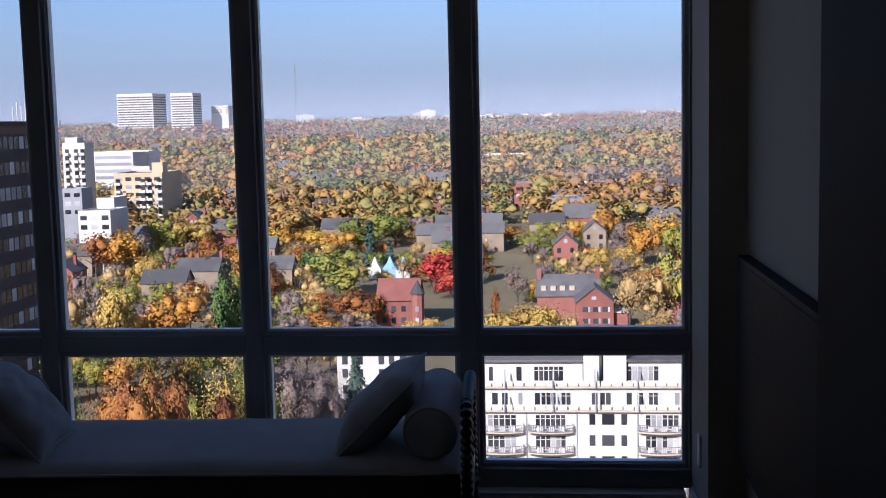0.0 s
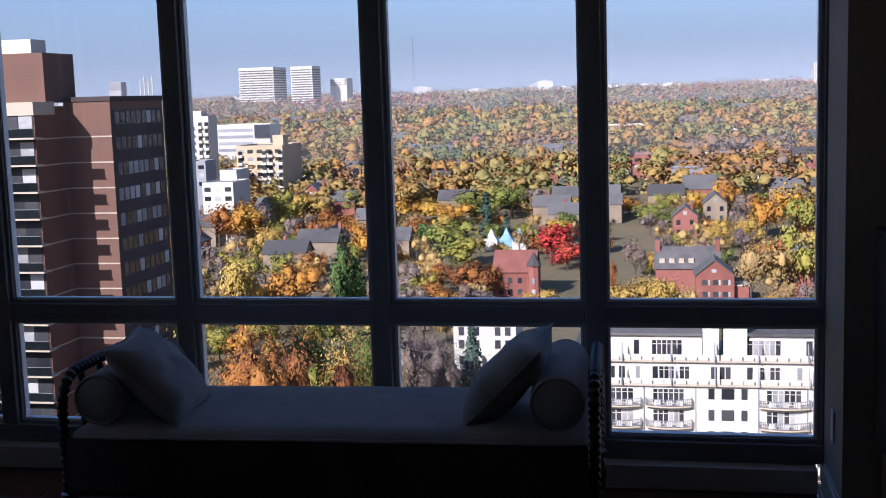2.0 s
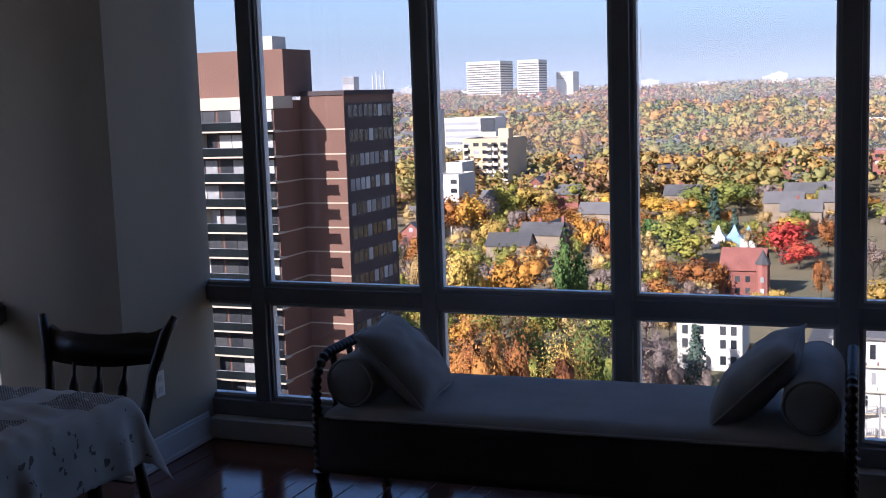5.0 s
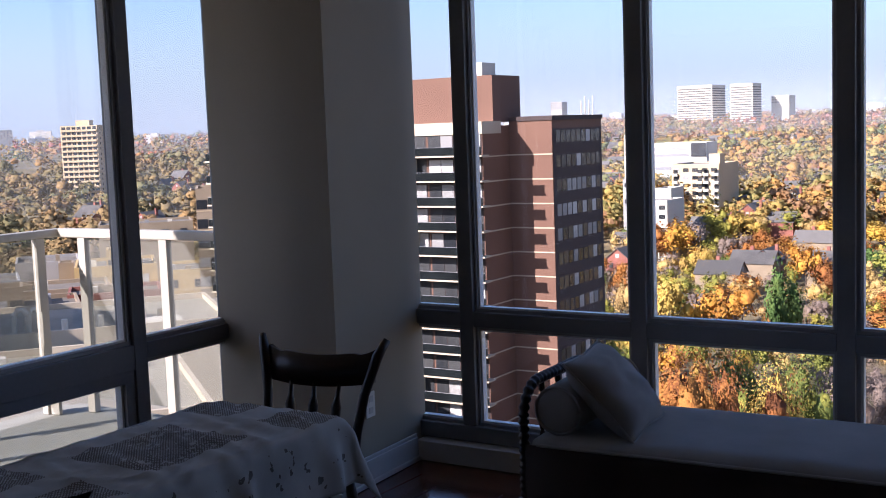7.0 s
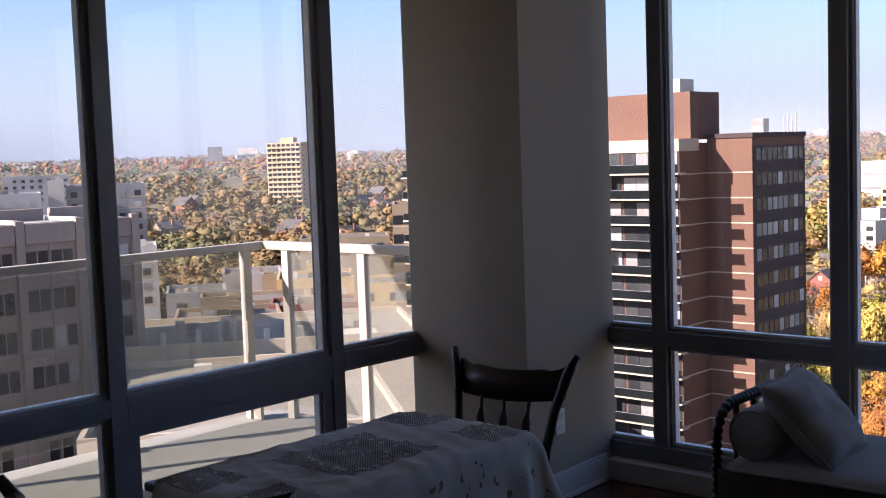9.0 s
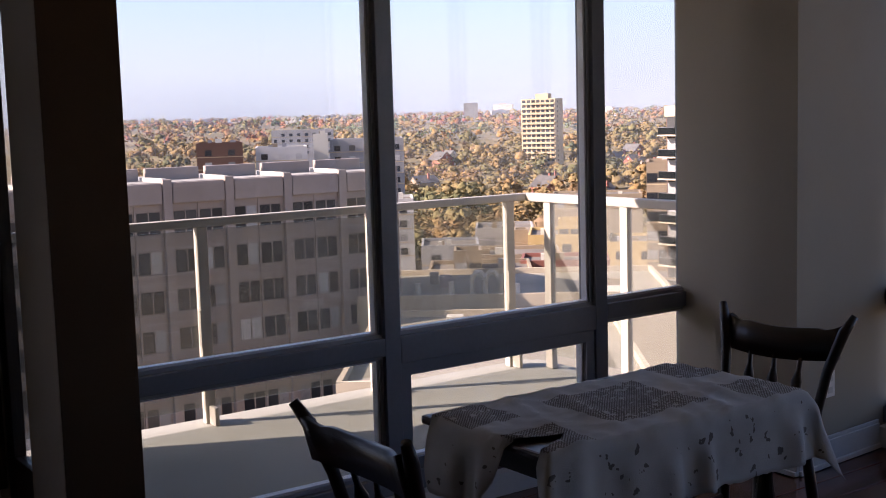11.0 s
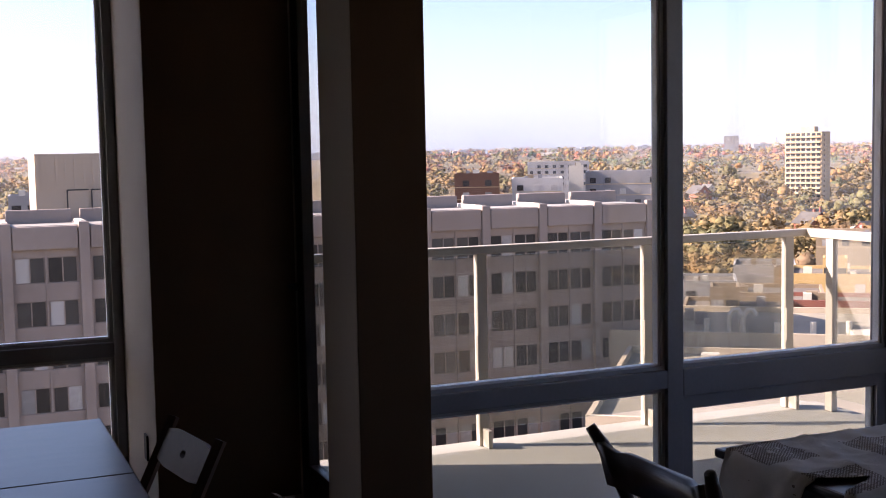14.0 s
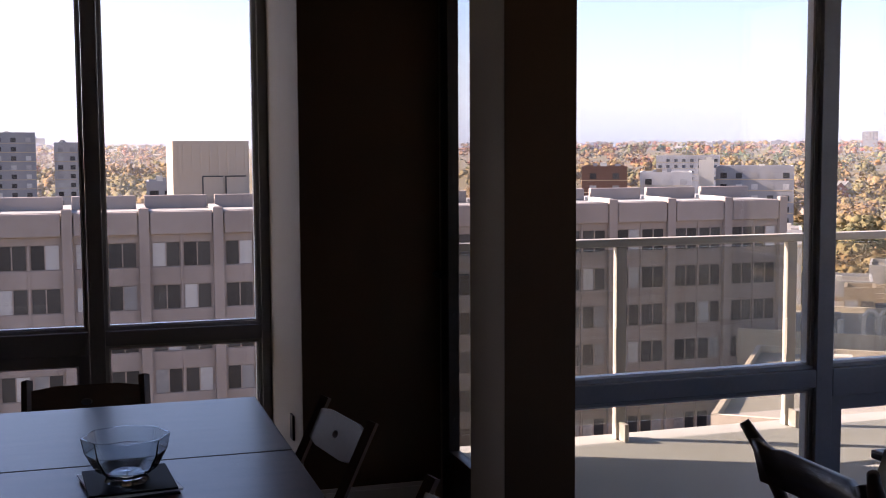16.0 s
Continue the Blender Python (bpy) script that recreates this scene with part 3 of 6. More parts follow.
def spindle_chair(m):
    """A side chair with a deep crest rail, arrow spindles and flared posts; the back is on +y."""
    t = thing("dining_chair", m, "dark wooden side chair with arrow spindles", "chair", "chairs at the small table")
    part("seat", soft_box(-0.21, 0.21, -0.2, 0.2, 0.425, 0.46, 0.016, 0.004, 8), DARKW, t)
    for s in (-1, 1):
        pts = [(s * 0.175, 0.17, 0.44), (s * 0.183, 0.19, 0.55), (s * 0.2, 0.225, 0.68), (s * 0.235, 0.27, 0.81), (s * 0.262, 0.30, 0.868)]
        part("back_post", smooth(tube(bmesh.new(), pts, [0.019, 0.018, 0.018, 0.02, 0.014], 10)), DARKW, t)
        for y in (-0.16, 0.16):
            part("leg", smooth(tube(bmesh.new(), [(s * 0.16, y * 0.95, 0.43), (s * 0.175, y * 1.08, 0.25), (s * 0.19, y * 1.22, 0.0)], [0.017, 0.021, 0.012], 10)), DARKW, t)
        part("stretcher", smooth(rod(bmesh.new(), (s * 0.182, -0.178, 0.17), (s * 0.182, 0.178, 0.17), 0.01)), DARKW, t)
    part("stretcher", smooth(rod(bmesh.new(), (-0.178, -0.17, 0.22), (0.178, -0.17, 0.22), 0.011)), DARKW, t)
    bm, n = bmesh.new(), 16
    rings = []
    for k in range(n + 1):
        u = 2 * k / n - 1
        x, bow_y = 0.222 * u, 0.262 - 0.04 * (1 - u * u) + 0.03
        lo, hi = 0.705 + 0.012 * u * u, 0.812 + 0.022 * u * u - 0.012 * math.exp(-((abs(u) - 0.8) / 0.12) ** 2)
        rings.append([bm.verts.new(p) for p in ((x, bow_y - 0.03 - 0.012, lo), (x, bow_y - 0.03 + 0.012, lo), (x, bow_y + 0.012, hi), (x, bow_y - 0.012, hi))])
    for a, b in zip(rings, rings[1:]):
        for k in range(4):
            bm.faces.new((a[k], a[(k + 1) % 4], b[(k + 1) % 4], b[k]))
    bm.faces.new(rings[0]), bm.faces.new(rings[-1][::-1])
    part("crest_rail", smooth(bm), DARKW, t)
    for x in (-0.1, 0.0, 0.1):
        yb = 0.262 - 0.04 * (1 - (x / 0.222) ** 2)
        pts = [(x * 0.85, 0.17, 0.455), (x * 0.9, 0.19, 0.55), (x * 0.93, 0.2, 0.6), (x * 0.95, 0.205, 0.635), (x * 0.97, 0.215, 0.67), (x, yb - 0.003, 0.715)]
        part("spindle", smooth(tube(bmesh.new(), pts, [0.008, 0.008, 0.017, 0.02, 0.009, 0.008], 8)), DARKW, t)
    return t


first = spindle_chair(pose(0.50, 3.31, -0.0, 0, 0, 8))
copy_thing(first, pose(0.73, 1.90, 0, 0, 0, 180))

# ---- the dining nook ----
dt = thing("dining_table", pose(0.15, -0.25, 0), "dark walnut dining table with extension leaves", "table")
for a, b in ((-0.96, -0.222), (-0.218, 0.96)):
    part("leaf", B(a, b, -0.75, 0.75, 0.722, 0.75, bevel=0.004), TABLEW, dt)
part("apron", B(-0.85, 0.85, -0.65, 0.65, 0.63, 0.72, bevel=0.004), DARKW, dt)
for x in (-0.8, 0.8):
    for y in (-0.6, 0.6):
        part("leg", B(x - 0.035, x + 0.035, y - 0.035, y + 0.035, 0, 0.63, bevel=0.005), DARKW, dt)


def slat_chair(m, label):
    """A chair with raked square posts and a wide top slat with a grip hole; the back is on +y."""
    t = thing("dining_chair", m, label, "chair", "chairs round the dining table")
    part("seat", B(-0.2, 0.2, -0.2, 0.18, 0.42, 0.445, bevel=0.008), CHAIRW, t)
    for s in (-1, 1):
        part("back_post", tube(bmesh.new(), [(s * 0.2, 0.12, 0.0), (s * 0.2, 0.19, 0.45), (s * 0.2, 0.35, 0.775)], 0.02, 4), CHAIRW, t)
        part("leg", tube(bmesh.new(), [(s * 0.2, -0.2, 0.0), (s * 0.2, -0.15, 0.42)], 0.018, 4), CHAIRW, t)
        part("stretcher", B(s * 0.2 - 0.008, s * 0.2 + 0.008, -0.17, 0.13, 0.2, 0.225), CHAIRW, t)
    bm = bmesh.new()
    n = 24
    outer, inner = [], []
    for k in range(n):
        a = 2 * math.pi * k / n
        c, s = math.cos(a), math.sin(a)
        q = 1 / max(abs(c) / 0.185, abs(s) / 0.062)
        outer.append((q * c, q * s))
        inner.append((0.02 * c, 0.013 * s))
    tilt = Matrix.Translation((0, 0.312, 0.695)) @ Matrix.Rotation(radians(64), 4, "X")
    rings = [[bm.verts.new(tilt @ Vector((x, y, z))) for x, y in ring] for ring, z in ((outer, 0.009), (inner, 0.009), (inner, -0.009), (outer, -0.009))]
    for r in range(4):
        a, b = rings[r], rings[(r + 1) % 4]
        for k in range(n):
            bm.faces.new((a[k], a[(k + 1) % n], b[(k + 1) % n], b[k]))
    part("top_slat", bm, CHAIRW, t, "wide slat with a grip hole")
    return t


slat_chair(pose(-0.36, 0.39, 0, 0, 0, 9), "dark wooden chair with a pierced top slat")
slat_chair(pose(-0.85, -0.05, 0, 0, 0, 90), "dark wooden chair tucked under the table end")
slat_chair(pose(0.60, 0.42, 0, 0, 0, 0), "dark wooden chair pulled to the table side")

bw = thing("glass_bowl", pose(0.17, 0.045, 0.768), "clear faceted glass bowl on a stack of cards", "bowl")
lathe_prof = [(0.055, 0.0), (0.05, 0.012), (0.075, 0.03), (0.1, 0.075), (0.108, 0.115), (0.103, 0.115), (0.094, 0.075), (0.069, 0.035), (0.04, 0.022), (0.01, 0.02)]
part("bowl", lathe(bmesh.new(), lathe_prof, 8), BOWLG, bw)
for k, (w, a) in enumerate(((0.25, 0), (0.24, 4), (0.235, -2))):
    solo("magazine", B(-w / 2, w / 2, -0.105, 0.105, 0, 0.0055, bevel=0.001), (BLACK, PLASTIC, SCREEN)[k], "glossy magazine lying under the glass bowl", "magazine", m=pose(0.155, 0.05, 0.7505 + 0.0058 * k, 0, 0, 6 + a))

# ---- things on and by the walls ----
op = thing("wall_outlet", pose(-0.0275, 4.53, 0.365, 0, 0, 93.4), "white double outlet cover on the pier", "outlet")
part("cover_plate", B(-0.036, 0.036, -0.007, 0, -0.058, 0.058, bevel=0.002), PLASTIC, op)
for z in (-0.026, 0.026):
    part("socket", B(-0.016, 0.016, -0.0095, -0.0071, z - 0.014, z + 0.014, bevel=0.001), TRIM, op)
sp = thing("wall_switch", pose(3.764, 4.72, 0.34, 0, 0, -90), "grey plate on the window return", "switch")
part("cover_plate", B(-0.03, 0.03, -0.008, 0, -0.06, 0.06, bevel=0.002), GASKET, sp)
np_ = thing("wall_outlet", pose(-1.95, 0.819, 0.36), "black plug plate on the nook pier", "outlet")
part("cover_plate", B(-0.035, 0.035, -0.01, 0, -0.055, 0.055, bevel=0.002), BLACK, np_)
tv = thing("television", pose(3.895, 3.75, 0.76, 0, 0, -90), "black flat television on the side wall", "television")
part("panel", B(-0.66, 0.66, -0.045, 0, -0.36, 0.36, bevel=0.006), SCREEN, tv)
part("screen", B(-0.64, 0.64, -0.047, -0.0455, -0.34, 0.34), SCREEN, tv)
bk = thing("tall_cabinet", pose(3.735, 1.40, 0), "tall dark-stained cabinet against the side wall", "cabinet")
part("body", B(-0.14, 0.155, -0.52, 0.52, 0, 2.45, bevel=0.003), CLOSET, bk)
for a in (-0.515, 0.003):
    d = part("door", B(-0.162, -0.142, a, a + 0.512, 0.06, 2.44, bevel=0.003), CLOSET, bk)
    part("handle", rod(bmesh.new(), (-0.175, a + (0.46 if a < 0 else 0.05), 1.0), (-0.175, a + (0.46 if a < 0 else 0.05), 1.25), 0.006), STEEL, d)

# ---- outdoors ----
GZ = -52.0
EX, EY, EZ = 3.1, 0.25, 1.59


RISE = ((0, 300, 400, 500, 650, 1000, 1500, 2500, 4300, 5000), (-52, -52, -46, -40, -34, -22, -9, -2, 9, 10))


def hill(d):
    """Height of the ground at a distance: a flat town and a long rise behind it."""
    return float(np.interp(d, RISE[0], RISE[1]))


def polar(az, d):
    a = radians(az)
    return EX - d * math.sin(a), EY + d * math.cos(a)


GROUND = mat("town_ground", (0.12, 0.11, 0.06), (0.22, 0.17, 0.1), rough=0.95, scale=0.02, fine=0.3, spec=0.1)
ASPH = mat("asphalt", (0.05, 0.05, 0.052), (0.065, 0.065, 0.066), rough=0.9, scale=0.1, fine=2)
BRICK = mat("brown_brick", (0.122, 0.061, 0.039), (0.16, 0.081, 0.052), rough=0.85, scale=0.15, fine=5, bump=0.3)
BRICKD = mat("dark_brown_masonry", (0.04, 0.026, 0.024), (0.055, 0.036, 0.032), rough=0.85, scale=0.15, fine=5)
REDB = mat("red_brick", (0.19, 0.065, 0.045), (0.27, 0.1, 0.07), rough=0.85, scale=0.3, fine=5, rand=0.5)
CREAM = mat("cream_concrete", (0.4, 0.325, 0.23), (0.48, 0.4, 0.29), rough=0.85, scale=0.1, fine=2)
WHITE = mat("white_masonry", (0.48, 0.44, 0.36), (0.58, 0.535, 0.45), rough=0.8, scale=0.1, fine=2)
PRECAST = mat("precast_concrete", (0.235, 0.19, 0.16), (0.32, 0.262, 0.225), rough=0.9, scale=0.12, fine=1.5)
TANB = mat("tan_brick", (0.2, 0.15, 0.095), (0.29, 0.22, 0.145), rough=0.9, scale=0.2, fine=3)
RAILD = mat("smoked_balcony_glass", (0.004, 0.005, 0.006), (0.012, 0.015, 0.016), rough=0.5, scale=0.3, fine=1.0, spec=0.04)
YELLOW = mat("yellow_brick", (0.4, 0.27, 0.1), (0.48, 0.34, 0.15), rough=0.85, scale=0.2, fine=3)
GREYB = mat("grey_building", (0.2, 0.2, 0.21), (0.3, 0.29, 0.28), rough=0.85, scale=0.1, fine=2, rand=0.8)
PALE = mat("pale_building", (0.3, 0.28, 0.26), (0.5, 0.48, 0.45), rough=0.85, scale=0.1, fine=2, rand=1.0)
ROOFG = mat("grey_shingles", (0.06, 0.056, 0.053), (0.125, 0.115, 0.105), rough=0.9, scale=0.3, fine=5, rand=0.7)
ROOFP = mat("pale_gravel_roof", (0.19, 0.17, 0.125), (0.29, 0.26, 0.2), rough=0.95, scale=0.12, fine=2)
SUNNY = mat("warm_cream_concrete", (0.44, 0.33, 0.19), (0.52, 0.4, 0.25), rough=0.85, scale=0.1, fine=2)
PLANTR = mat("beige_ribbed_metal", (0.36, 0.29, 0.21), (0.43, 0.35, 0.26), rough=0.7, scale=0.15, fine=2)
ROOFT = mat("tar_gravel_roof", (0.2, 0.19, 0.17), (0.33, 0.31, 0.28), rough=0.95, scale=0.15, fine=3)
ROOFB = mat("brown_tar_roof", (0.1, 0.085, 0.068), (0.17, 0.145, 0.115), rough=0.95, scale=0.15, fine=3)
GLASSD = mat("dark_window_glass", (0.02, 0.022, 0.026), (0.06, 0.06, 0.06), rough=0.2, scale=0.4, fine=1.3, spec=0.35, rand=0.6)
CURTAIN = mat("pale_curtains", (0.22, 0.21, 0.2), (0.44, 0.42, 0.39), rough=0.6, scale=0.5, fine=2, rand=0.8)
BLUE = mat("blue_canvas", (0.16, 0.3, 0.42), (0.26, 0.4, 0.5), rough=0.6)
BARK = mat("bark", (0.06, 0.045, 0.035), (0.11, 0.085, 0.065), rough=0.95, scale=1.0, fine=8)
LAWN = mat("lawn", (0.09, 0.11, 0.03), (0.16, 0.15, 0.05), rough=0.95, scale=0.1, fine=3)


def arrays(name, verts, faces, material, normals=None, species=None):
    """A mesh of quads from numpy arrays."""
    me = bpy.data.meshes.new(name)
    me.vertices.add(len(verts))
    me.vertices.foreach_set("co", np.asarray(verts, np.float32).ravel())
    n = len(faces)
    me.loops.add(4 * n)
    me.loops.foreach_set("vertex_index", np.asarray(faces, np.int32).ravel())
    me.polygons.add(n)
    me.polygons.foreach_set("loop_start", np.arange(0, 4 * n, 4, dtype=np.int32))
    me.update(calc_edges=True)
    if normals is not None:
        soft = me.attributes.new("custom_normal", "FLOAT_VECTOR", "POINT")
        soft.data.foreach_set("vector", np.asarray(normals, np.float32).ravel())
    if species is not None:
        tone = me.attributes.new("species", "FLOAT", "POINT")
        tone.data.foreach_set("value", np.asarray(species, np.float32))
    me.materials.append(material)
    return me


def terrain():
    ds = [0, 30, 60, 100, 150, 220, 300, 380, 460, 560, 700, 850, 1050, 1300, 1600, 2000, 2500, 3100, 3700, 4300, 4900]
    na = 72
    verts, faces = [], []
    for d in ds:
        for k in range(na):
            x, y = polar(360 * k / na, d)
            verts.append((x, y, hill(d)))
    for i in range(len(ds) - 1):
        for k in range(na):
            a, b = i * na + k, i * na + (k + 1) % na
            faces.append((a, b, b + na, a + na))
    return solo("ground", arrays("ground", verts, faces, GROUND), GROUND, "town ground of lawns and yards under autumn trees", "ground", "structure")


terrain()
solo("road", B(-18, -9, 190, 900, GZ + 0.02, GZ + 0.10), ASPH, "straight asphalt street between rows of trees", "road", "structure")
solo("road_cross", B(-150, 80, 196, 204, GZ + 0.12, GZ + 0.18), ASPH, "asphalt cross street before the white house", "road", "structure")

# ---- trees ----
FOL = {
    "amber": ramp_mat("amber_leaves", ((0.187, 0.073, 0.024), (0.429, 0.192, 0.033), (0.546, 0.323, 0.045), (0.515, 0.353, 0.067)), 0.3),
    "olive": ramp_mat("olive_leaves", ((0.071, 0.095, 0.027), (0.158, 0.176, 0.038), (0.286, 0.250, 0.045), (0.372, 0.309, 0.056)), 0.3),
    "green": ramp_mat("green_leaves", ((0.035, 0.073, 0.026), (0.071, 0.124, 0.033), (0.128, 0.176, 0.045), (0.187, 0.221, 0.056)), 0.3),
    "rust": ramp_mat("rust_leaves", ((0.14, 0.055, 0.025), (0.26, 0.1, 0.03), (0.36, 0.15, 0.035), (0.3, 0.17, 0.05)), 0.3),
    "tan": ramp_mat("tan_leaves", ((0.172, 0.111, 0.050), (0.315, 0.206, 0.080), (0.473, 0.323, 0.114), (0.400, 0.235, 0.067)), 0.3),
    "red": ramp_mat("red_leaves", ((0.132, 0.015, 0.024), (0.290, 0.025, 0.031), (0.436, 0.050, 0.038), (0.475, 0.089, 0.045)), 0.3),
    "gold": ramp_mat("golden_leaves", ((0.3, 0.19, 0.05), (0.44, 0.29, 0.06), (0.52, 0.36, 0.08), (0.46, 0.28, 0.07)), 0.3),
    "bare": ramp_mat("bare_twigs", ((0.13, 0.1, 0.085), (0.19, 0.145, 0.12), (0.23, 0.17, 0.13), (0.2, 0.13, 0.09)), 0.3),
    "spruce": ramp_mat("spruce_needles", ((0.029, 0.052, 0.035), (0.057, 0.088, 0.062), (0.100, 0.132, 0.097), (0.143, 0.176, 0.127)), 0.3),
}
WOODS = ramp_mat("mixed_autumn_woods", ((0.085, 0.12, 0.05), (0.13, 0.15, 0.055), (0.2, 0.19, 0.065), (0.28, 0.22, 0.07), (0.33, 0.23, 0.065), (0.36, 0.19, 0.055), (0.27, 0.145, 0.065), (0.22, 0.155, 0.095), (0.21, 0.165, 0.13), (0.26, 0.21, 0.12)), 0, jitter=0.03)
# Browner than WOODS, and darkened for the side light on the western streets.
WESTWOODS = ramp_mat("side_lit_brown_woods", ((0.09, 0.1, 0.05), (0.14, 0.13, 0.06), (0.18, 0.145, 0.065), (0.22, 0.155, 0.07), (0.24, 0.145, 0.06), (0.18, 0.125, 0.08), (0.17, 0.14, 0.105)), 0, jitter=0.03)
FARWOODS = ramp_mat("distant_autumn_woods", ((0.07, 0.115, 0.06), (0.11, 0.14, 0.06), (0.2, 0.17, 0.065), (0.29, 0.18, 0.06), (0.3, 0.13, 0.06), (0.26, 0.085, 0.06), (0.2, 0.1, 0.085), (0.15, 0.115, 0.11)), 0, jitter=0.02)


def cards(rs, centres, size, per, out):
    """Small leaf quads scattered round centres, lying roughly square to the way out of the crown."""
    n = len(centres) * per
    c = np.repeat(centres, per, 0) + rs.normal(0, 1, (n, 3)) * np.repeat(size[0], per)[:, None] * (1, 1, 0.8)
    nor = np.repeat(out, per, 0) + (0, 0, 0.35) + rs.normal(0, 0.42, (n, 3))
    nor /= np.linalg.norm(nor, axis=1)[:, None]
    u = np.cross(nor, rs.normal(0, 1, (n, 3)))
    u /= np.linalg.norm(u, axis=1)[:, None]
    v = np.cross(nor, u)
    v /= np.linalg.norm(v, axis=1)[:, None]
    s = (np.repeat(size[1], per) * rs.uniform(0.6, 1.3, n))[:, None]
    verts = np.stack([c - u * s - v * s * 0.6, c + u * s - v * s * 0.8, c + u * s * 0.9 + v * s * 0.7, c - u * s * 0.8 + v * s], 1).reshape(-1, 3)
    soft = np.repeat(out, per, 0) + (0, 0, 0.25) + rs.normal(0, 0.1, (n, 3))
    soft /= np.linalg.norm(soft, axis=1)[:, None]
    return verts, np.arange(4 * n).reshape(-1, 4), np.repeat(soft, 4, 0)


def cores(rs, centre, radius, tall, lon=7, lat=4, low=-0.4):
    """Closed inner leaf masses, one uneven dome round each centre, as loose quads with soft normals."""
    n = len(centre)
    el = np.linspace(low, math.pi / 2 - 0.05, lat + 1)
    az = np.arange(lon) * 2 * math.pi / lon
    d = np.stack([np.cos(el)[:, None] * np.cos(az), np.cos(el)[:, None] * np.sin(az), np.sin(el)[:, None] * np.ones(lon)], -1)
    bump = rs.uniform(0.6, 1.2, (n, lat + 1, lon, 1))
    p = centre[:, None, None, :] + d[None] * bump * np.stack([radius, radius, tall], -1)[:, None, None, :]
    nn = d[None] + (0, 0, 0.2) + rs.normal(0, 0.12, p.shape)
    nn /= np.linalg.norm(nn, axis=-1)[..., None]
    ring = lambda a: np.stack([a[:, :-1], np.roll(a, -1, 2)[:, :-1], np.roll(a, -1, 2)[:, 1:], a[:, 1:]], 3).reshape(-1, 3)
    v = ring(p)
    return v, np.arange(len(v)).reshape(-1, 4), ring(nn)


def crown_mesh(name, seed, material, wide=5.0, high=9.0, base=3.0, clumps=125, per=11, leaf=0.25):
    """An uneven crown of leaf clumps on several lobes."""
    rs = np.random.RandomState(seed)
    lobes = rs.normal(0, 1, (9, 3)) * (wide * 0.42, wide * 0.42, high * 0.16) + (0, 0, base + high * 0.5)
    rad = rs.uniform(0.34, 0.62, 9) * wide
    pick = rs.randint(0, 9, clumps)
    d = rs.normal(0, 1, (clumps, 3))
    d /= np.linalg.norm(d, axis=1)[:, None]
    c = lobes[pick] + d * (rad[pick] * rs.uniform(0.55, 1.0, clumps))[:, None] * (1, 1, high / wide * 0.62)
    c[:, 2] = np.maximum(c[:, 2], base * 0.8)
    way = c - (0, 0, base + high * 0.4)
    way = d + 0.9 * way / np.linalg.norm(way, axis=1)[:, None]
    way /= np.linalg.norm(way, axis=1)[:, None]
    v, f, nn = cards(rs, c, (np.full(clumps, 0.75), np.full(clumps, leaf)), per, way)
    if per > 7:
        cv, cf, cn2 = cores(rs, lobes, rad * 0.5, rad * 0.5 * high / wide * 0.62, 7, 5, -1.2)
        v, f, nn = np.concatenate([v, cv]), np.concatenate([f, cf + len(v)]), np.concatenate([nn, cn2])
    return arrays(name, v, f, material, nn)


def spruce_mesh(seed, material, wide=3.0, high=13.0):
    rs = np.random.RandomState(seed)
    z = rs.uniform(0, 1, 200) ** 1.3
    r = wide * (1 - z) * rs.uniform(0.5, 1, 200) * (0.75 + 0.25 * np.sin(z * 40))
    a = rs.uniform(0, 2 * math.pi, 200)
    c = np.stack([r * np.cos(a), r * np.sin(a), 1 + z * (high - 1)], 1)
    v, f, nn = cards(rs, c, (np.full(200, 0.3), np.full(200, 0.28)), 8, np.stack([np.cos(a), np.sin(a), 0.4 + 0 * a], 1))
    return arrays("crown", v, f, material, nn)


def trunk_bm(seed, high=9.0, wide=5.0):
    rnd, bm = random.Random(seed), bmesh.new()
    tube(bm, [(0, 0, 0), (0.1, 0, high * 0.25), (0.05, 0.1, high * 0.5), (0.2, 0.1, high * 0.85)], [0.35, 0.26, 0.18, 0.06], 7)
    for k in range(9):
        a, z = 2.4 * k + rnd.random(), high * (0.25 + 0.055 * k)
        r = wide * rnd.uniform(0.5, 0.8)
        tube(bm, [(0.05, 0, z), (0.5 * r * math.cos(a), 0.5 * r * math.sin(a), z + 0.2 * high), (r * math.cos(a), r * math.sin(a), z + high * 0.33)], [0.13, 0.08, 0.03], 5)
    return bm


TREES = {}


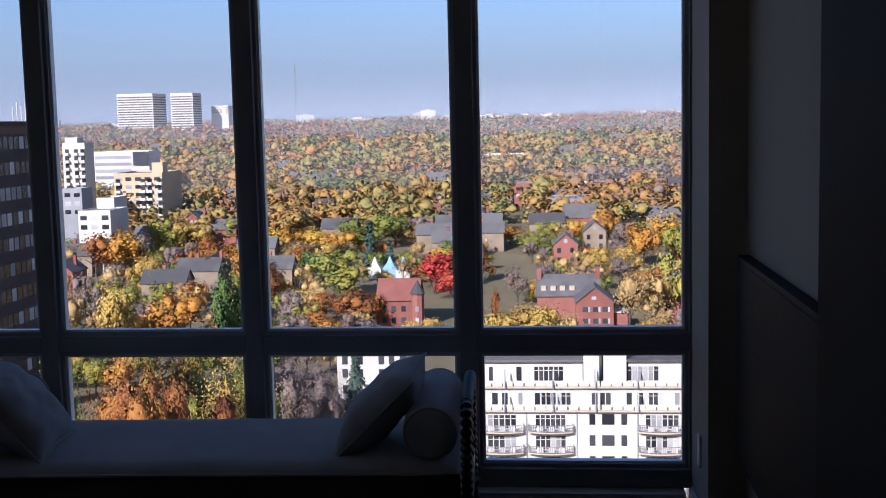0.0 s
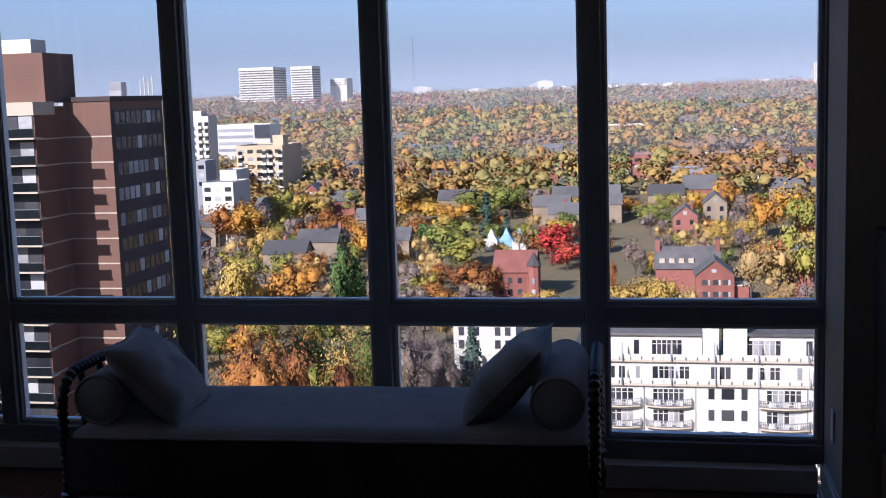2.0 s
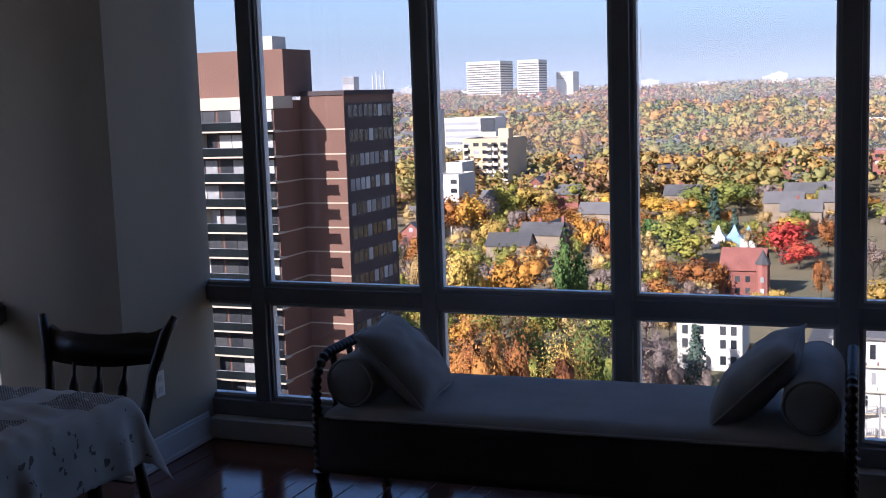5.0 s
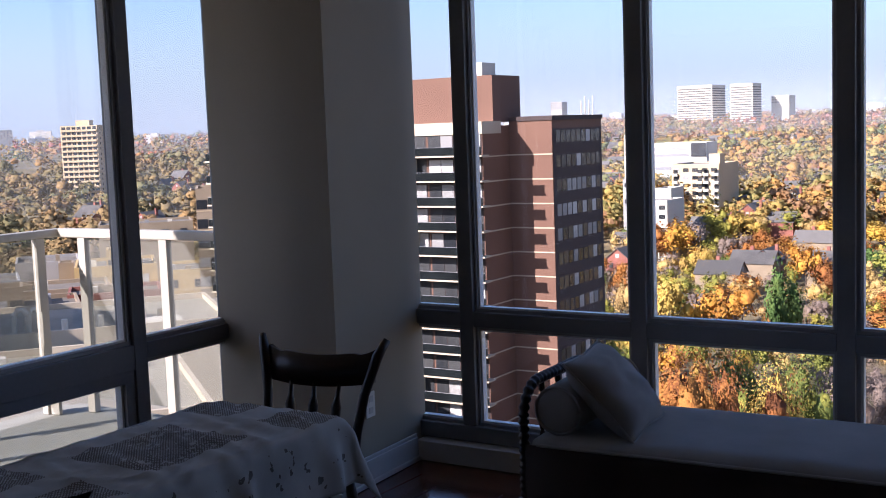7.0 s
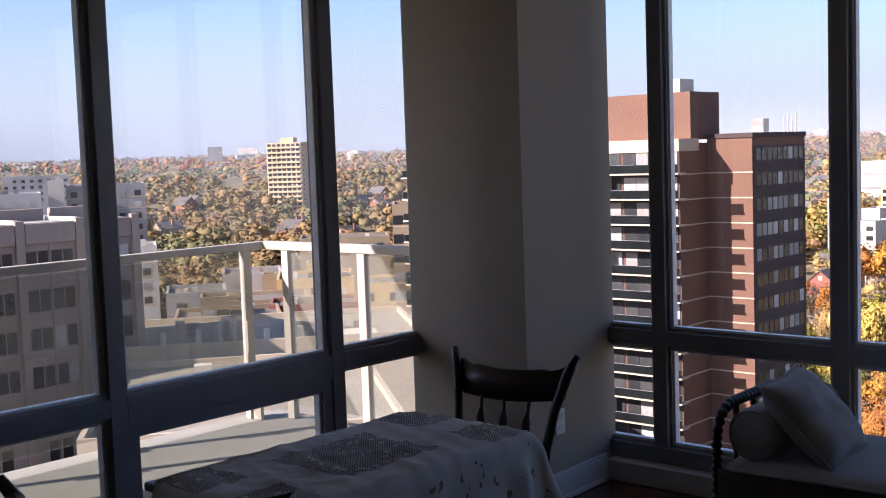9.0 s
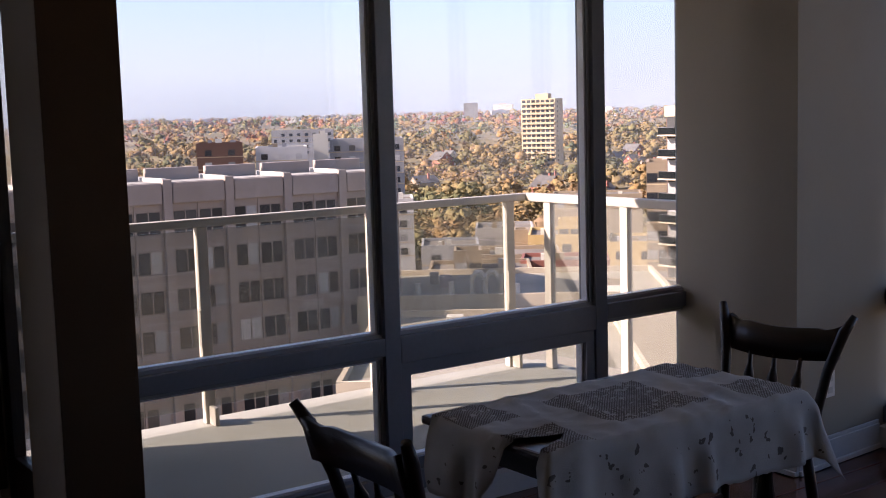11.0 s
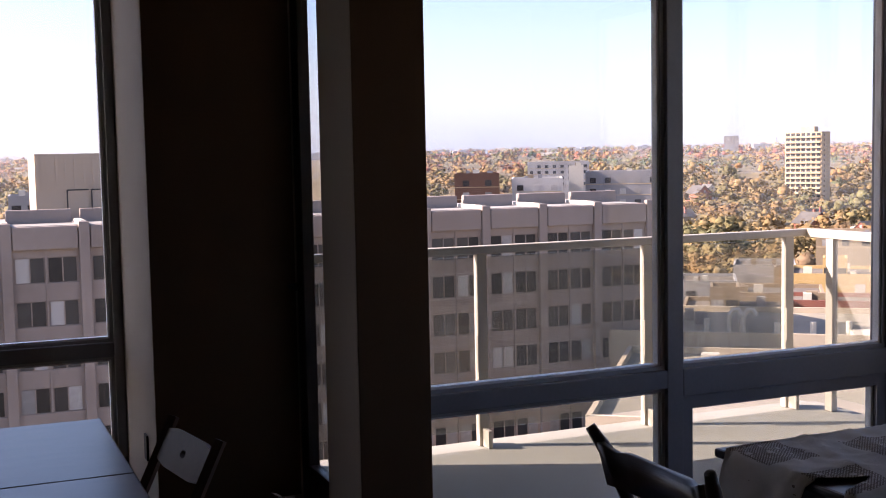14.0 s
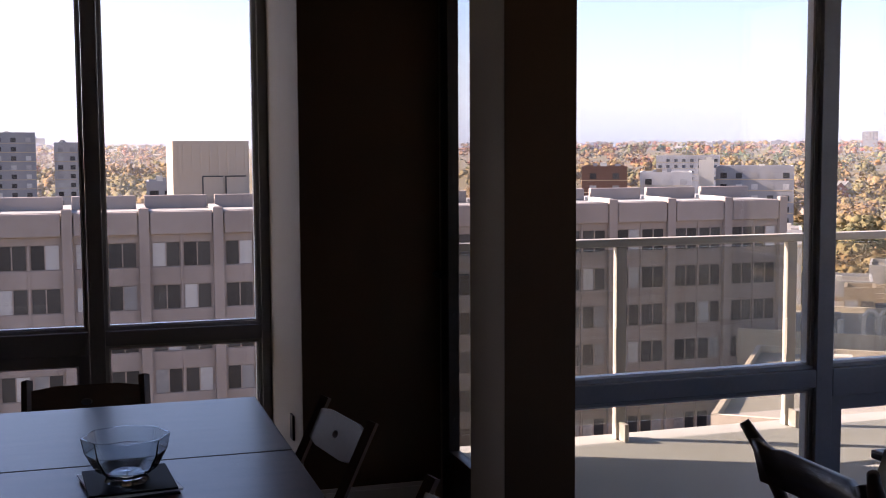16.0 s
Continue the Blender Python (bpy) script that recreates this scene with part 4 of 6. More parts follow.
def tree_kind(colour, variant):
    key = (colour, variant)
    if key not in TREES:
        seed = 17 * variant + sum(map(ord, colour))
        name = {"amber": "maple_tree", "olive": "ash_tree", "green": "linden_tree", "rust": "oak_tree", "tan": "elm_tree", "red": "red_maple_tree", "spruce": "spruce_tree", "gold": "ash_tree", "bare": "bare_tree"}[colour]
        words = {"amber": "broad street tree in amber autumn leaf", "olive": "street tree turning olive yellow", "green": "street tree still in green leaf", "rust": "oak in rust brown autumn leaf", "tan": "thin crowned tree with tan leaves", "red": "broad maple in deep red leaf", "spruce": "pointed blue green spruce", "gold": "rounded street tree in golden leaf", "bare": "nearly bare tree with grey brown twigs"}[colour]
        t = thing(name, pose(0, 0, -400), words, "tree", "street trees")
        if colour == "spruce":
            part("trunk", rod(bmesh.new(), (0, 0, 0), (0, 0, 12), 0.25, 0.03), BARK, t)
            part("crown", spruce_mesh(seed, FOL[colour]), None, t)
        else:
            part("trunk", trunk_bm(seed), BARK, t)
            per, leaf = (9, 0.19) if colour in ("tan", "bare") else (11, 0.25)
            if variant > 1:
                per, leaf = 5 * per, 0.085
            part("crown", crown_mesh("crown", seed, FOL[colour], per=per, leaf=leaf), None, t)
        TREES[key] = (t, [])
    return TREES[key]


def tree(colour, az, d, wide=None, high=None, variant=0, top=None):
    """A tree by bearing and distance; top is the slope of its tip as seen from the room."""
    x, y = polar(az, d)
    z = hill(d)
    h = high or 12.5
    if top is not None:
        h = EZ + top * d - z
    s = h / (13.0 if colour == "spruce" else 12.8)
    w = (wide or h * 0.85) / (6.0 if colour == "spruce" else 11.0)
    m = pose(x, y, z, 0, 0, (az * 77 + d * 13) % 360) @ Matrix.Diagonal((w, w, s, 1))
    src, used = tree_kind(colour, variant + (2 if d < 235 and colour != "spruce" else 0))
    if not used:
        src.matrix_basis = m
        used.append(1)
        src["at"] = 1
    else:
        c = copy_thing(src, pose(0, 0, 0))
        c.matrix_basis = m
    KEEP.append((x, y, max(3.0, w * 4)))


KEEP = []


def keep_out(x0, x1, y0, y1):
    CLEAR.append((x0, x1, y0, y1))


CLEAR = [(-19, -8, 190, 900), (-150, 80, 195, 205)]


# ---- buildings ----
WIN = {}


def window_mesh(w, h, dark=True):
    """A recessed window: frame and glass, facing -y, centred on its foot."""
    key = (round(w, 2), round(h, 2), dark)
    if key not in WIN:
        bm = bmesh.new()
        box(bm, -w / 2, w / 2, -0.03, 0.05, 0, h)
        WIN[key] = mesh_of("window", bm, GLASSD if dark else CURTAIN)
    return WIN[key]


DIM = {}


def block(name, label, x0, x1, y0, y1, z0, z1, material, category="building", roof=ROOFT, parapet=0.6):
    """A building: walls with a parapet round a flat roof."""
    cx, cy = (x0 + x1) / 2, (y0 + y1) / 2
    t = thing(name, pose(cx, cy, z0), label, category)
    a, b, h = (x1 - x0) / 2, (y1 - y0) / 2, z1 - z0
    bm = B(-a, a, -b, b, 0, h)
    p = 0.35
    for q in ((-a, a, -b, -b + p), (-a, a, b - p, b), (-a, -a + p, -b + p, b - p), (a - p, a, -b + p, b - p)):
        box(bm, *q, h, h + parapet)
    part("wall", bm, material, t)
    part("roof", B(-a + p, a - p, -b + p, b - p, h + 0.01, h + 0.12), roof, t)
    DIM[t.name] = (2 * a, 2 * b, h)
    keep_out(x0 - 2, x1 + 2, y0 - 2, y1 + 2)
    return t


def face_windows(t, face, spans, rows, w, h, rnd, name="window", light=0.3):
    """Windows on the south ('s': at local y) or east ('e': at local x) face of a building."""
    side, at = face
    for z in rows:
        for u in spans:
            me = window_mesh(w, h, rnd.random() > light)
            m = pose(u, at, z) if side == "s" else pose(at, u, z, 0, 0, 90)
            part(name, me, None, t, m=m)


def house_kind(seed, wall, roofm, w=8.0, d=11.0, h=7.0):
    t = thing("house", pose(0, 0, GZ), "town house with a grey gabled roof", "house", "town houses")
    part("wall", gable_walls(w, d, h), wall, t)
    bm = bmesh.new()
    for s in (-1, 1):
        vs = [bm.verts.new(p) for p in ((0, -d / 2 - 0.4, h + w * 0.42), (0, d / 2 + 0.4, h + w * 0.42), (s * (w / 2 + 0.4), d / 2 + 0.4, h - 0.25), (s * (w / 2 + 0.4), -d / 2 - 0.4, h - 0.25))]
        up = [bm.verts.new(v.co + Vector((0, 0, 0.22))) for v in vs]
        bm.faces.new(vs), bm.faces.new(up[::-1])
        for k in range(4):
            bm.faces.new((vs[k], up[k], up[(k + 1) % 4], vs[(k + 1) % 4]))
    part("roof", bm, roofm, t)
    part("chimney", B(w * 0.22, w * 0.22 + 0.9, 1, 2, h, h + w * 0.42 + 1.2), REDB, t)
    for z in (1.0, 4.2):
        for u in (-w * 0.27, w * 0.27):
            part("window", window_mesh(1.3, 1.7), None, t, m=pose(u, -d / 2 - 0.02, z))
    part("window", window_mesh(1.2, 1.3, False), None, t, m=pose(0, -d / 2 - 0.02, h + 0.5))
    return t


def gable_walls(w, d, h):
    bm = bmesh.new()
    pts = [(-w / 2, 0), (w / 2, 0), (w / 2, h), (0, h + w * 0.42), (-w / 2, h)]
    a = [bm.verts.new((x, -d / 2, z)) for x, z in pts]
    b = [bm.verts.new((x, d / 2, z)) for x, z in pts]
    bm.faces.new(a), bm.faces.new(b[::-1])
    for k in range(5):
        bm.faces.new((a[k], b[k], b[(k + 1) % 5], a[(k + 1) % 5]))
    return bm


RND = random.Random(11)
ST = 2.75


def brick_tower():
    """The slab tower: an east wing and a balcony bay standing forward of it."""
    t = thing("apartment_tower", pose(-55.8, 116, GZ), "brown brick apartment tower with white-edged balconies", "building")
    top = 2.3 - GZ
    part("wall", B(-5.4, 0, 0, 13, 0, top), BRICK, t, "brown brick wing")
    part("wall", B(-45, -5.41, -6, 13, 0, top - 0.4), BRICK, t, "brown brick balcony bay")
    part("roof_edge", B(-5.3, 0.15, -0.15, 13.1, top, top + 0.5), BRICKD, t)
    part("cornice", B(-45.1, -5.3, -6.25, -2, top - 1.25, top + 0.1), CREAM, t, "cream concrete top band")
    ph = part("penthouse", B(-35, -5.7, -3, 3.4, top, top + 5.2), BRICK, t, "red brick plant room")
    part("vent_stack", rod(bmesh.new(), (-24, -1, top + 5.2), (-24, -1, top + 8.2), 0.55), BRICK, ph)
    part("roof_unit", B(-11.5, -7.5, -2, 1, top + 5.2, top + 6.7), WHITE, ph)
    part("brick_joint", B(-20.05, -19.95, -3.04, -3, top + 0.1, top + 5.2), BRICKD, ph)
    for k in range(4):
        part("antenna", rod(bmesh.new(), (-1.6 + 0.5 * k, 11, top + 0.5), (-1.6 + 0.5 * k, 11, top + 2.2 + 0.5 * (k % 2)), 0.07), WHITE, ph)
    part("vent_grille", B(-25.9, -25.1, -3.06, -3.0, top + 0.9, top + 2.4), WHITE, ph)
    for f in range(17):
        z = top - 3.6 - f * ST
        part("stone_band", B(-5.38, 0.05, -0.06, 0, z - 0.22, z - 0.08), CREAM, t)
        part("stone_band", B(-5.41, -5.34, -6, -0.07, z - 0.22, z - 0.08), CREAM, t)
        # Storey-high panel that makes the east face darker than the wing's brick.
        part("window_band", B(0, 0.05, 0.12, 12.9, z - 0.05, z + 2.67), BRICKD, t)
        for k in range(9):
            part("window", window_mesh(1.02, 1.35, RND.random() > 0.4), None, t, m=pose(0.05, 1.3 + 1.3 * k, z + 1.08, 0, 0, 90))
        part("balcony_slab", B(-45, -4.6, -7.7, -6.05, z - 0.08, z + 0.09), CREAM, t)
        part("balcony_rail", B(-44.9, -4.7, -7.6, -7.55, z + 0.13, z + 1.0), RAILD, t)
        part("handrail", B(-44.9, -4.7, -7.61, -7.54, z + 1.0, z + 1.035), GREYB, t)
        for k in range(11):
            # Panel behind the balcony, darker than the bay's brick.
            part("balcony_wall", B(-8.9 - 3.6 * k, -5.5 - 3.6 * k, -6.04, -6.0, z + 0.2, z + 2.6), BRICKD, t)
            for u in (-0.8, 0.8):
                part("balcony_window", window_mesh(1.5, 2.1, RND.random() > 0.3), None, t, m=pose(-7.2 - 3.6 * k + u, -6.05, z + 0.25))
        if f % 3 == 1:
            part("balcony_divider", B(-14.1, -14.0, -7.6, -6, z + 0.13, z + 2.5), CREAM, t)
    keep_out(-105, -52, 104, 132)


brick_tower()


def pane_row(t, x, w, y, z, h, rnd):
    """A wide window: panes of different tone between white posts."""
    n = max(1, round(w / 0.75))
    for k in range(n):
        u = x - w / 2 + (k + 0.5) * w / n
        part("window", window_mesh(w / n * 0.8, h, rnd.random() > 0.25), None, t, m=pose(u, y, z))
    if n > 2:
        part("window_rail", B(x - w / 2, x + w / 2, y - 0.06, y - 0.03, z + h * 0.72, z + h * 0.76), WHITE, t)


def white_block():
    """Terraced white apartment house, seen from above."""
    t = thing("terraced_apartment_house", pose(9, 160, GZ), "white terraced apartment house with curved balconies", "building")
    h = -32.4 - GZ
    part("wall", B(-16.4, 17, 0, 16, 0, h - 6.2), WHITE, t)
    part("upper_wall", B(-16.4, 17, 1.6, 15, h - 6.2, h - 3.2), WHITE, t)
    part("penthouse_wall", B(-16.4, -2.2, 3.2, 14, h - 3.2, h), WHITE, t)
    part("penthouse_wall", B(4.2, 17, 3.2, 14, h - 3.2, h), WHITE, t)
    part("roof", B(-16.8, -2.0, 2.6, 14.4, h, h + 0.35), ROOFG, t)
    part("roof", B(3.9, 17.3, 2.6, 14.4, h, h + 0.35), ROOFG, t)
    part("lift_tower", B(-2.1, 0.1, 2.4, 9, h - 6.2, h + 3), WHITE, t)
    part("lift_tower", B(0.7, 3.9, 2.6, 9, h - 6.2, h + 3.2), WHITE, t)
    for x in (-9, -8, 8.6, 10.5):
        part("roof_unit", B(x, x + 0.8, 6, 7, h + 0.35, h + 1.3), GREYB, t)
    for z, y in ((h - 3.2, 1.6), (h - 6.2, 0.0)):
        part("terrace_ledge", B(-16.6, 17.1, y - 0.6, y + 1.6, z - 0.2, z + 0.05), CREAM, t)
        # Solid grey strip under the ledge, coloured as the shade there.
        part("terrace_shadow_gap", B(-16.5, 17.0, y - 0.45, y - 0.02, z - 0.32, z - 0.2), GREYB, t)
        for k in range(12):
            part("planter", B(-16 + 2.7 * k, -15.2 + 2.7 * k, y - 0.36, y - 0.05, z + 0.06, z + 0.5), RND.choice((GREYB, CREAM, BRICK)), t)
        for k in range(22):
            part("terrace_rail", B(-16.4 + 1.52 * k, -15.1 + 1.52 * k, y - 0.45, y - 0.39, z + 0.06, z + 0.85), WHITE, t)
        # Dividers, grey and triangular to stand in for the shadows between terrace bays.
        for x in (-13.2, -6.5, -0.6, 5.2, 11.8):
            part("terrace_divider", tri_fin(), GREYB, t, m=pose(x, y, z + 0.05))
    for x, w, dark in ((-15.2, 0.7, 0), (-11.2, 0.9, 1), (-7, 4.2, 0), (6.2, 4.5, 0), (12.2, 1.0, 1), (15, 2.2, 1)):
        pane_row(t, x, w, 3.18, h - 2.75, 2.0, RND)
    for x, w in ((-14.6, 1.0), (-13.2, 1.0), (-11, 0.7), (-8.6, 0.9), (-6, 4.2), (-0.6, 1.0), (0.9, 1.6), (4.2, 0.9), (7.2, 3.4), (10.8, 0.8), (13.4, 0.9)):
        pane_row(t, x, w, 1.58, h - 5.85, 1.7, RND)
    rail = None
    for f in range(5):
        z = h - 9.2 - 3.0 * f
        for x, w in ((-1.0, 0.8), (1.2, 1.7), (3.4, 0.8)):
            part("window", window_mesh(w, 1.5), None, t, m=pose(x, -0.02, z + 0.9))
        for x, w in ((-13.6, 4.8), (-6.8, 5.0), (8.6, 5.4), (14.4, 3.4)):
            pane_row(t, x, w * 0.85, -0.02, z + 0.35, 1.9, RND)
            part("balcony", bow(w + 1.2, 1.5), CREAM, t, m=pose(x, 0, z - 0.1))
            part("balcony_rail", bow_rail(w + 1.2, 1.5), GREYB, t, m=pose(x, 0, z + 0.1))
            for u in (-0.3, 0.02, 0.3):
                part("balcony_panel", B(-0.42, 0.42, -0.03, 0.03, 0.1, 0.85), WHITE, t, m=pose(x + u * w, -1.42 + 0.5 * abs(u), z + 0.1))
    for x in (-10.2, -3.2, 5.2, 11.6):
        part("drain_pipe", B(x, x + 0.12, -0.15, 0, 0, h - 6.4), GREYB, t)
    keep_out(-9, 28, 150, 178)


def tri_fin():
    bm = bmesh.new()
    a = [bm.verts.new(p) for p in ((0, 0, 0), (0, -1.2, 0), (0, 0, 2.4))]
    b = [bm.verts.new(v.co + Vector((0.15, 0, 0))) for v in a]
    bm.faces.new(a), bm.faces.new(b[::-1])
    for k in range(3):
        bm.faces.new((a[k], b[k], b[(k + 1) % 3], a[(k + 1) % 3]))
    return bm


def bow_points(w, d):
    return [(-w / 2 + w * k / 8, -d * (0.55 + 0.45 * math.sin(math.pi * k / 8))) for k in range(9)]


def bow(w, d):
    bm = bmesh.new()
    pts = [(-w / 2, 0)] + bow_points(w, d) + [(w / 2, 0)]
    lo = [bm.verts.new((x, y, 0)) for x, y in pts]
    hi = [bm.verts.new((x, y, 0.2)) for x, y in pts]
    bm.faces.new(lo), bm.faces.new(hi[::-1])
    for k in range(len(pts)):
        j = (k + 1) % len(pts)
        bm.faces.new((lo[k], hi[k], hi[j], lo[j]))
    return bm


def bow_rail(w, d):
    bm = bmesh.new()
    pts = [(-w / 2, 0)] + bow_points(w, d) + [(w / 2, 0)]
    for z in (0.15, 0.95):
        tube(bm, [(x, y, z) for x, y in pts], 0.05, 4)
    for (x, y), (u, v) in zip(pts, pts[1:]):
        for s in (0.0, 0.33, 0.66):
            box(bm, x + (u - x) * s - 0.04, x + (u - x) * s + 0.04, y + (v - y) * s - 0.02, y + (v - y) * s + 0.02, 0.15, 0.95)
    return bm


white_block()


def office_block():
    """The long precast office building across from the balcony."""
    t = thing("office_building", pose(-96, 0, GZ), "long precast concrete office building in shade", "building")
    top = -3.3 - GZ
    y0, bay, n = -25.8, 6.05, 15
    y1 = y0 + bay * n
    part("wall", B(-16, 0, y0, y1, 0, top - 0.3), PRECAST, t)
    part("roof", B(-15.6, -0.8, y0 + 0.4, y1 - 0.4, top - 0.3, top - 0.1), ROOFT, t)
    for k in range(n + 1):
        y = y0 + bay * k
        p = part("column", B(0, 0.55, y - 0.42, y + 0.42, 0, top + 0.2, bevel=0.06), PRECAST, t)
        if k == n:
            break
        part("parapet_panel", B(0.01, 0.5, y + 0.5, y + bay - 0.5, top - 2.0, top - 0.1, bevel=0.12), PRECAST, t)
        part("rear_parapet", B(-6.0, -5.4, y + 0.35, y + bay - 0.35, top - 0.3, top + 1.05, bevel=0.1), PRECAST, t)
        part("parapet_cap", B(-5.4, -0.2, y - 0.25, y + 0.25, top - 0.1, top + 0.25), WHITE, t)
        for f in range(8):
            z = top - 4.65 - 3.56 * f
            for u in (1.75, 4.3):
                w = part("window", window_mesh(1.05, 1.95, RND.random() > 0.12), None, t, m=pose(0.02, y + u - 0.55, z, 0, 0, 90))
                part("window", window_mesh(1.05, 1.95, RND.random() > 0.25), None, t, m=pose(0.02, y + u + 0.55, z, 0, 0, 90))
                part("window_frame", B(0.02, 0.14, y + u - 0.05, y + u + 0.05, z, z + 1.95), PRECAST, t)
            part("spandrel", B(0.005, 0.12, y + 0.42, y + bay - 0.42, z + 2.0, z + 3.5, bevel=0.03), PRECAST, t)
            part("mullion_rib", B(0.01, 0.2, y + bay / 2 - 0.08, y + bay / 2 + 0.08, z - 0.8, z + 2.7), PRECAST, t)
    px = part("plant_room", B(-18, -9.5, 7.6, 14.5, top - 0.3, top + 5.8), PLANTR, t, "pale ribbed rooftop plant room")
    for k in range(9):
        part("rib", B(-9.5, -9.4, 7.7 + 0.8 * k, 7.95 + 0.8 * k, top + 2.6, top + 5.7), PLANTR, px)
    for a, b in ((10.3, 12.1), (12.4, 14.2)):
        door_leaf = part("louvre_door", B(-9.5, -9.42, a, b, top, top + 2.5), PLANTR, px)
        part("door_frame", B(-9.42, -9.36, a - 0.12, a, top, top + 2.6), GLASSD, door_leaf)
        part("door_frame", B(-9.42, -9.36, a, b, top + 2.5, top + 2.62), GLASSD, door_leaf)
    keep_out(-116, -92, -30, 70)


office_block()


def far_block(name, label, az0, az1, top, d, material, rows=0, side=None, deep=14.0):
    """A building by bearings, slope of its top and distance, turned to the street grid; its south and east faces show."""
    y = EY + d
    xa, xb = EX - d * math.tan(radians(az0)), EX - d * math.tan(radians(az1))
    dist = d / math.cos(radians((az0 + az1) / 2))
    z1 = EZ + top * dist
    z0 = hill(dist) - 1
    deep = deep if side is None else (EX - xb) / math.tan(radians(side)) + EY - y
    t = block(name, label, xa, xb, y, y + deep, z0, z1, material)
    w, h, st = xb - xa, z1 - z0, 3.1
    if rows:
        n = max(2, int(w / 3.4))
        for r in range(rows):
            z = h - 2.6 - st * r
            if z < 1:
                break
            for k in range(n):
                u = -w / 2 + (k + 0.5) * w / n
                part("window", window_mesh(w / n * 0.62, 1.5, RND.random() > 0.2), None, t, m=pose(u, -deep / 2 - 0.02, z))
    return t


for k, (a, b, s) in enumerate(((20.95, 19.31, 18.7), (18.48, 17.45, 17.05))):
    d = 1500
    t = far_block("tower_block", "white high-rise block on the far ridge", a, b, 0.029, d, WHITE, side=s)
    w, dp, h = DIM[t.name]
    for r in range(17):
        part("window_band", B(-w / 2 + 1, w / 2 - 1, -dp / 2 - 0.2, -dp / 2 - 0.02, 0, 1.5), ROOFG, t, m=pose(0, 0, h - 5 - 3.2 * r))
        part("window_band", B(w / 2 + 0.02, w / 2 + 0.2, -dp / 2 + 1, dp / 2 - 1, 0, 1.5), ROOFG, t, m=pose(0, 0, h - 5 - 3.2 * r))
far_block("tower_block", "white stepped block on the far ridge", 16.6, 15.8, 0.018, 1550, WHITE, rows=3, deep=30)
def balconies(t, cols, rows, step, material, h):
    """Stacked small balconies on the south face, with flat dark panels for recesses."""
    w, dp, full = DIM[t.name]
    for r in range(rows):
        z = full - 4.2 - step * r
        for u in cols:
            part("recess", B(u * w - h / 2, u * w + h / 2, -dp / 2 - 0.05, -dp / 2, z + 0.2, z + 2.4), GLASSD, t)
            b = part("balcony", B(u * w - h / 2 - 0.2, u * w + h / 2 + 0.2, -dp / 2 - 1.3, -dp / 2 - 0.06, z - 0.1, z + 0.95, bevel=0.1), material, t)


t = far_block("apartment_block", "white balconied apartment block", 23.5, 22.5, -0.011, 440, WHITE, rows=0, side=22.1)
balconies(t, (-0.3, 0.1, 0.4), 10, 2.9, WHITE, 1.7)
part("lift_tower", B(-3.5, 1.5, -4, 2, 0, 2.6), WHITE, t, m=pose(0, 0, DIM[t.name][2] + 0.1))
t = far_block("apartment_block", "long white apartment block with ribbon windows", 22.14, 19.6, -0.0185, 560, WHITE, rows=0, deep=16)
w, dp, h = DIM[t.name]
# Grey instead of dark glass: distance haze put into the band colour.
for r in range(4):
    part("window_band", B(-w / 2 + 0.8, w / 2 - 9, -dp / 2 - 0.12, -dp / 2 - 0.02, h - 3.2 - 3.3 * r, h - 1.7 - 3.3 * r), GREYB, t)
part("glass_wing", B(w / 2 - 8, w / 2 - 0.2, -dp / 2 - 0.6, 2, h - 6.5, h + 0.2), GLASSD, t)
t = far_block("apartment_block", "cream apartment block with white balconies", 21.25, 19.04, -0.037, 450, SUNNY, rows=5, side=18.13)
balconies(t, (-0.42, 0.1, 0.24, 0.45), 5, 3.1, WHITE, 1.9)
part("lift_tower", B(3, 7.5, -4, 2, 0, 4.2), SUNNY, t, m=pose(0, 0, DIM[t.name][2] + 0.1))
far_block("low_block", "low white building with ribbon windows", 22.96, 21.5, -0.067, 370, WHITE, rows=2, deep=16)
far_block("low_block", "plain white block behind the low building", 22.1, 21.3, -0.0568, 385, WHITE, deep=12)
far_block("low_block", "grey block in the shade of its neighbours", 23.6, 22.75, -0.048, 410, GREYB, rows=3, deep=10)
far_block("hall", "cream hall with tall windows", 7.18, 6.3, -0.0454, 640, SUNNY, rows=1, deep=16)
far_block("hall", "tan sided hall with a flat roof", 6.28, 5.15, -0.048, 635, TANB, deep=16)
far_block("shop", "pale shop building with ribbon windows", 5.1, 2.7, -0.0475, 645, PALE, rows=2, deep=18)
far_block("inn", "white gabled inn with brick base", 3.42, 1.47, -0.0285, 780, WHITE, rows=2, deep=18)
far_block("shop", "low white shop roofs by the street", 3.0, 2.1, -0.06, 560, WHITE, rows=1, deep=14)
far_block("red_building", "bright red brick corner building", 1.99, 0.95, -0.0545, 545, REDB, rows=2, deep=20)
far_block("hall", "low white hall with a green front", -0.71, -1.9, -0.0548, 560, WHITE, rows=1, deep=14)
far_block("hall", "low pale hall with a pitched porch", -1.95, -3.05, -0.0535, 566, PALE, rows=1, deep=14)
far_block("low_block", "flat grey roofed garages", 0.16, -1.72, -0.068, 470, GREYB, rows=1, deep=22)
far_block("villa", "white twin gabled house on the wooded ridge", 9.05, 8.5, -0.0155, 1000, WHITE, rows=2, deep=10)
far_block("low_block", "long low brick school among trees", 16.9, 15.2, -0.0335, 720, TANB, rows=1, deep=14)
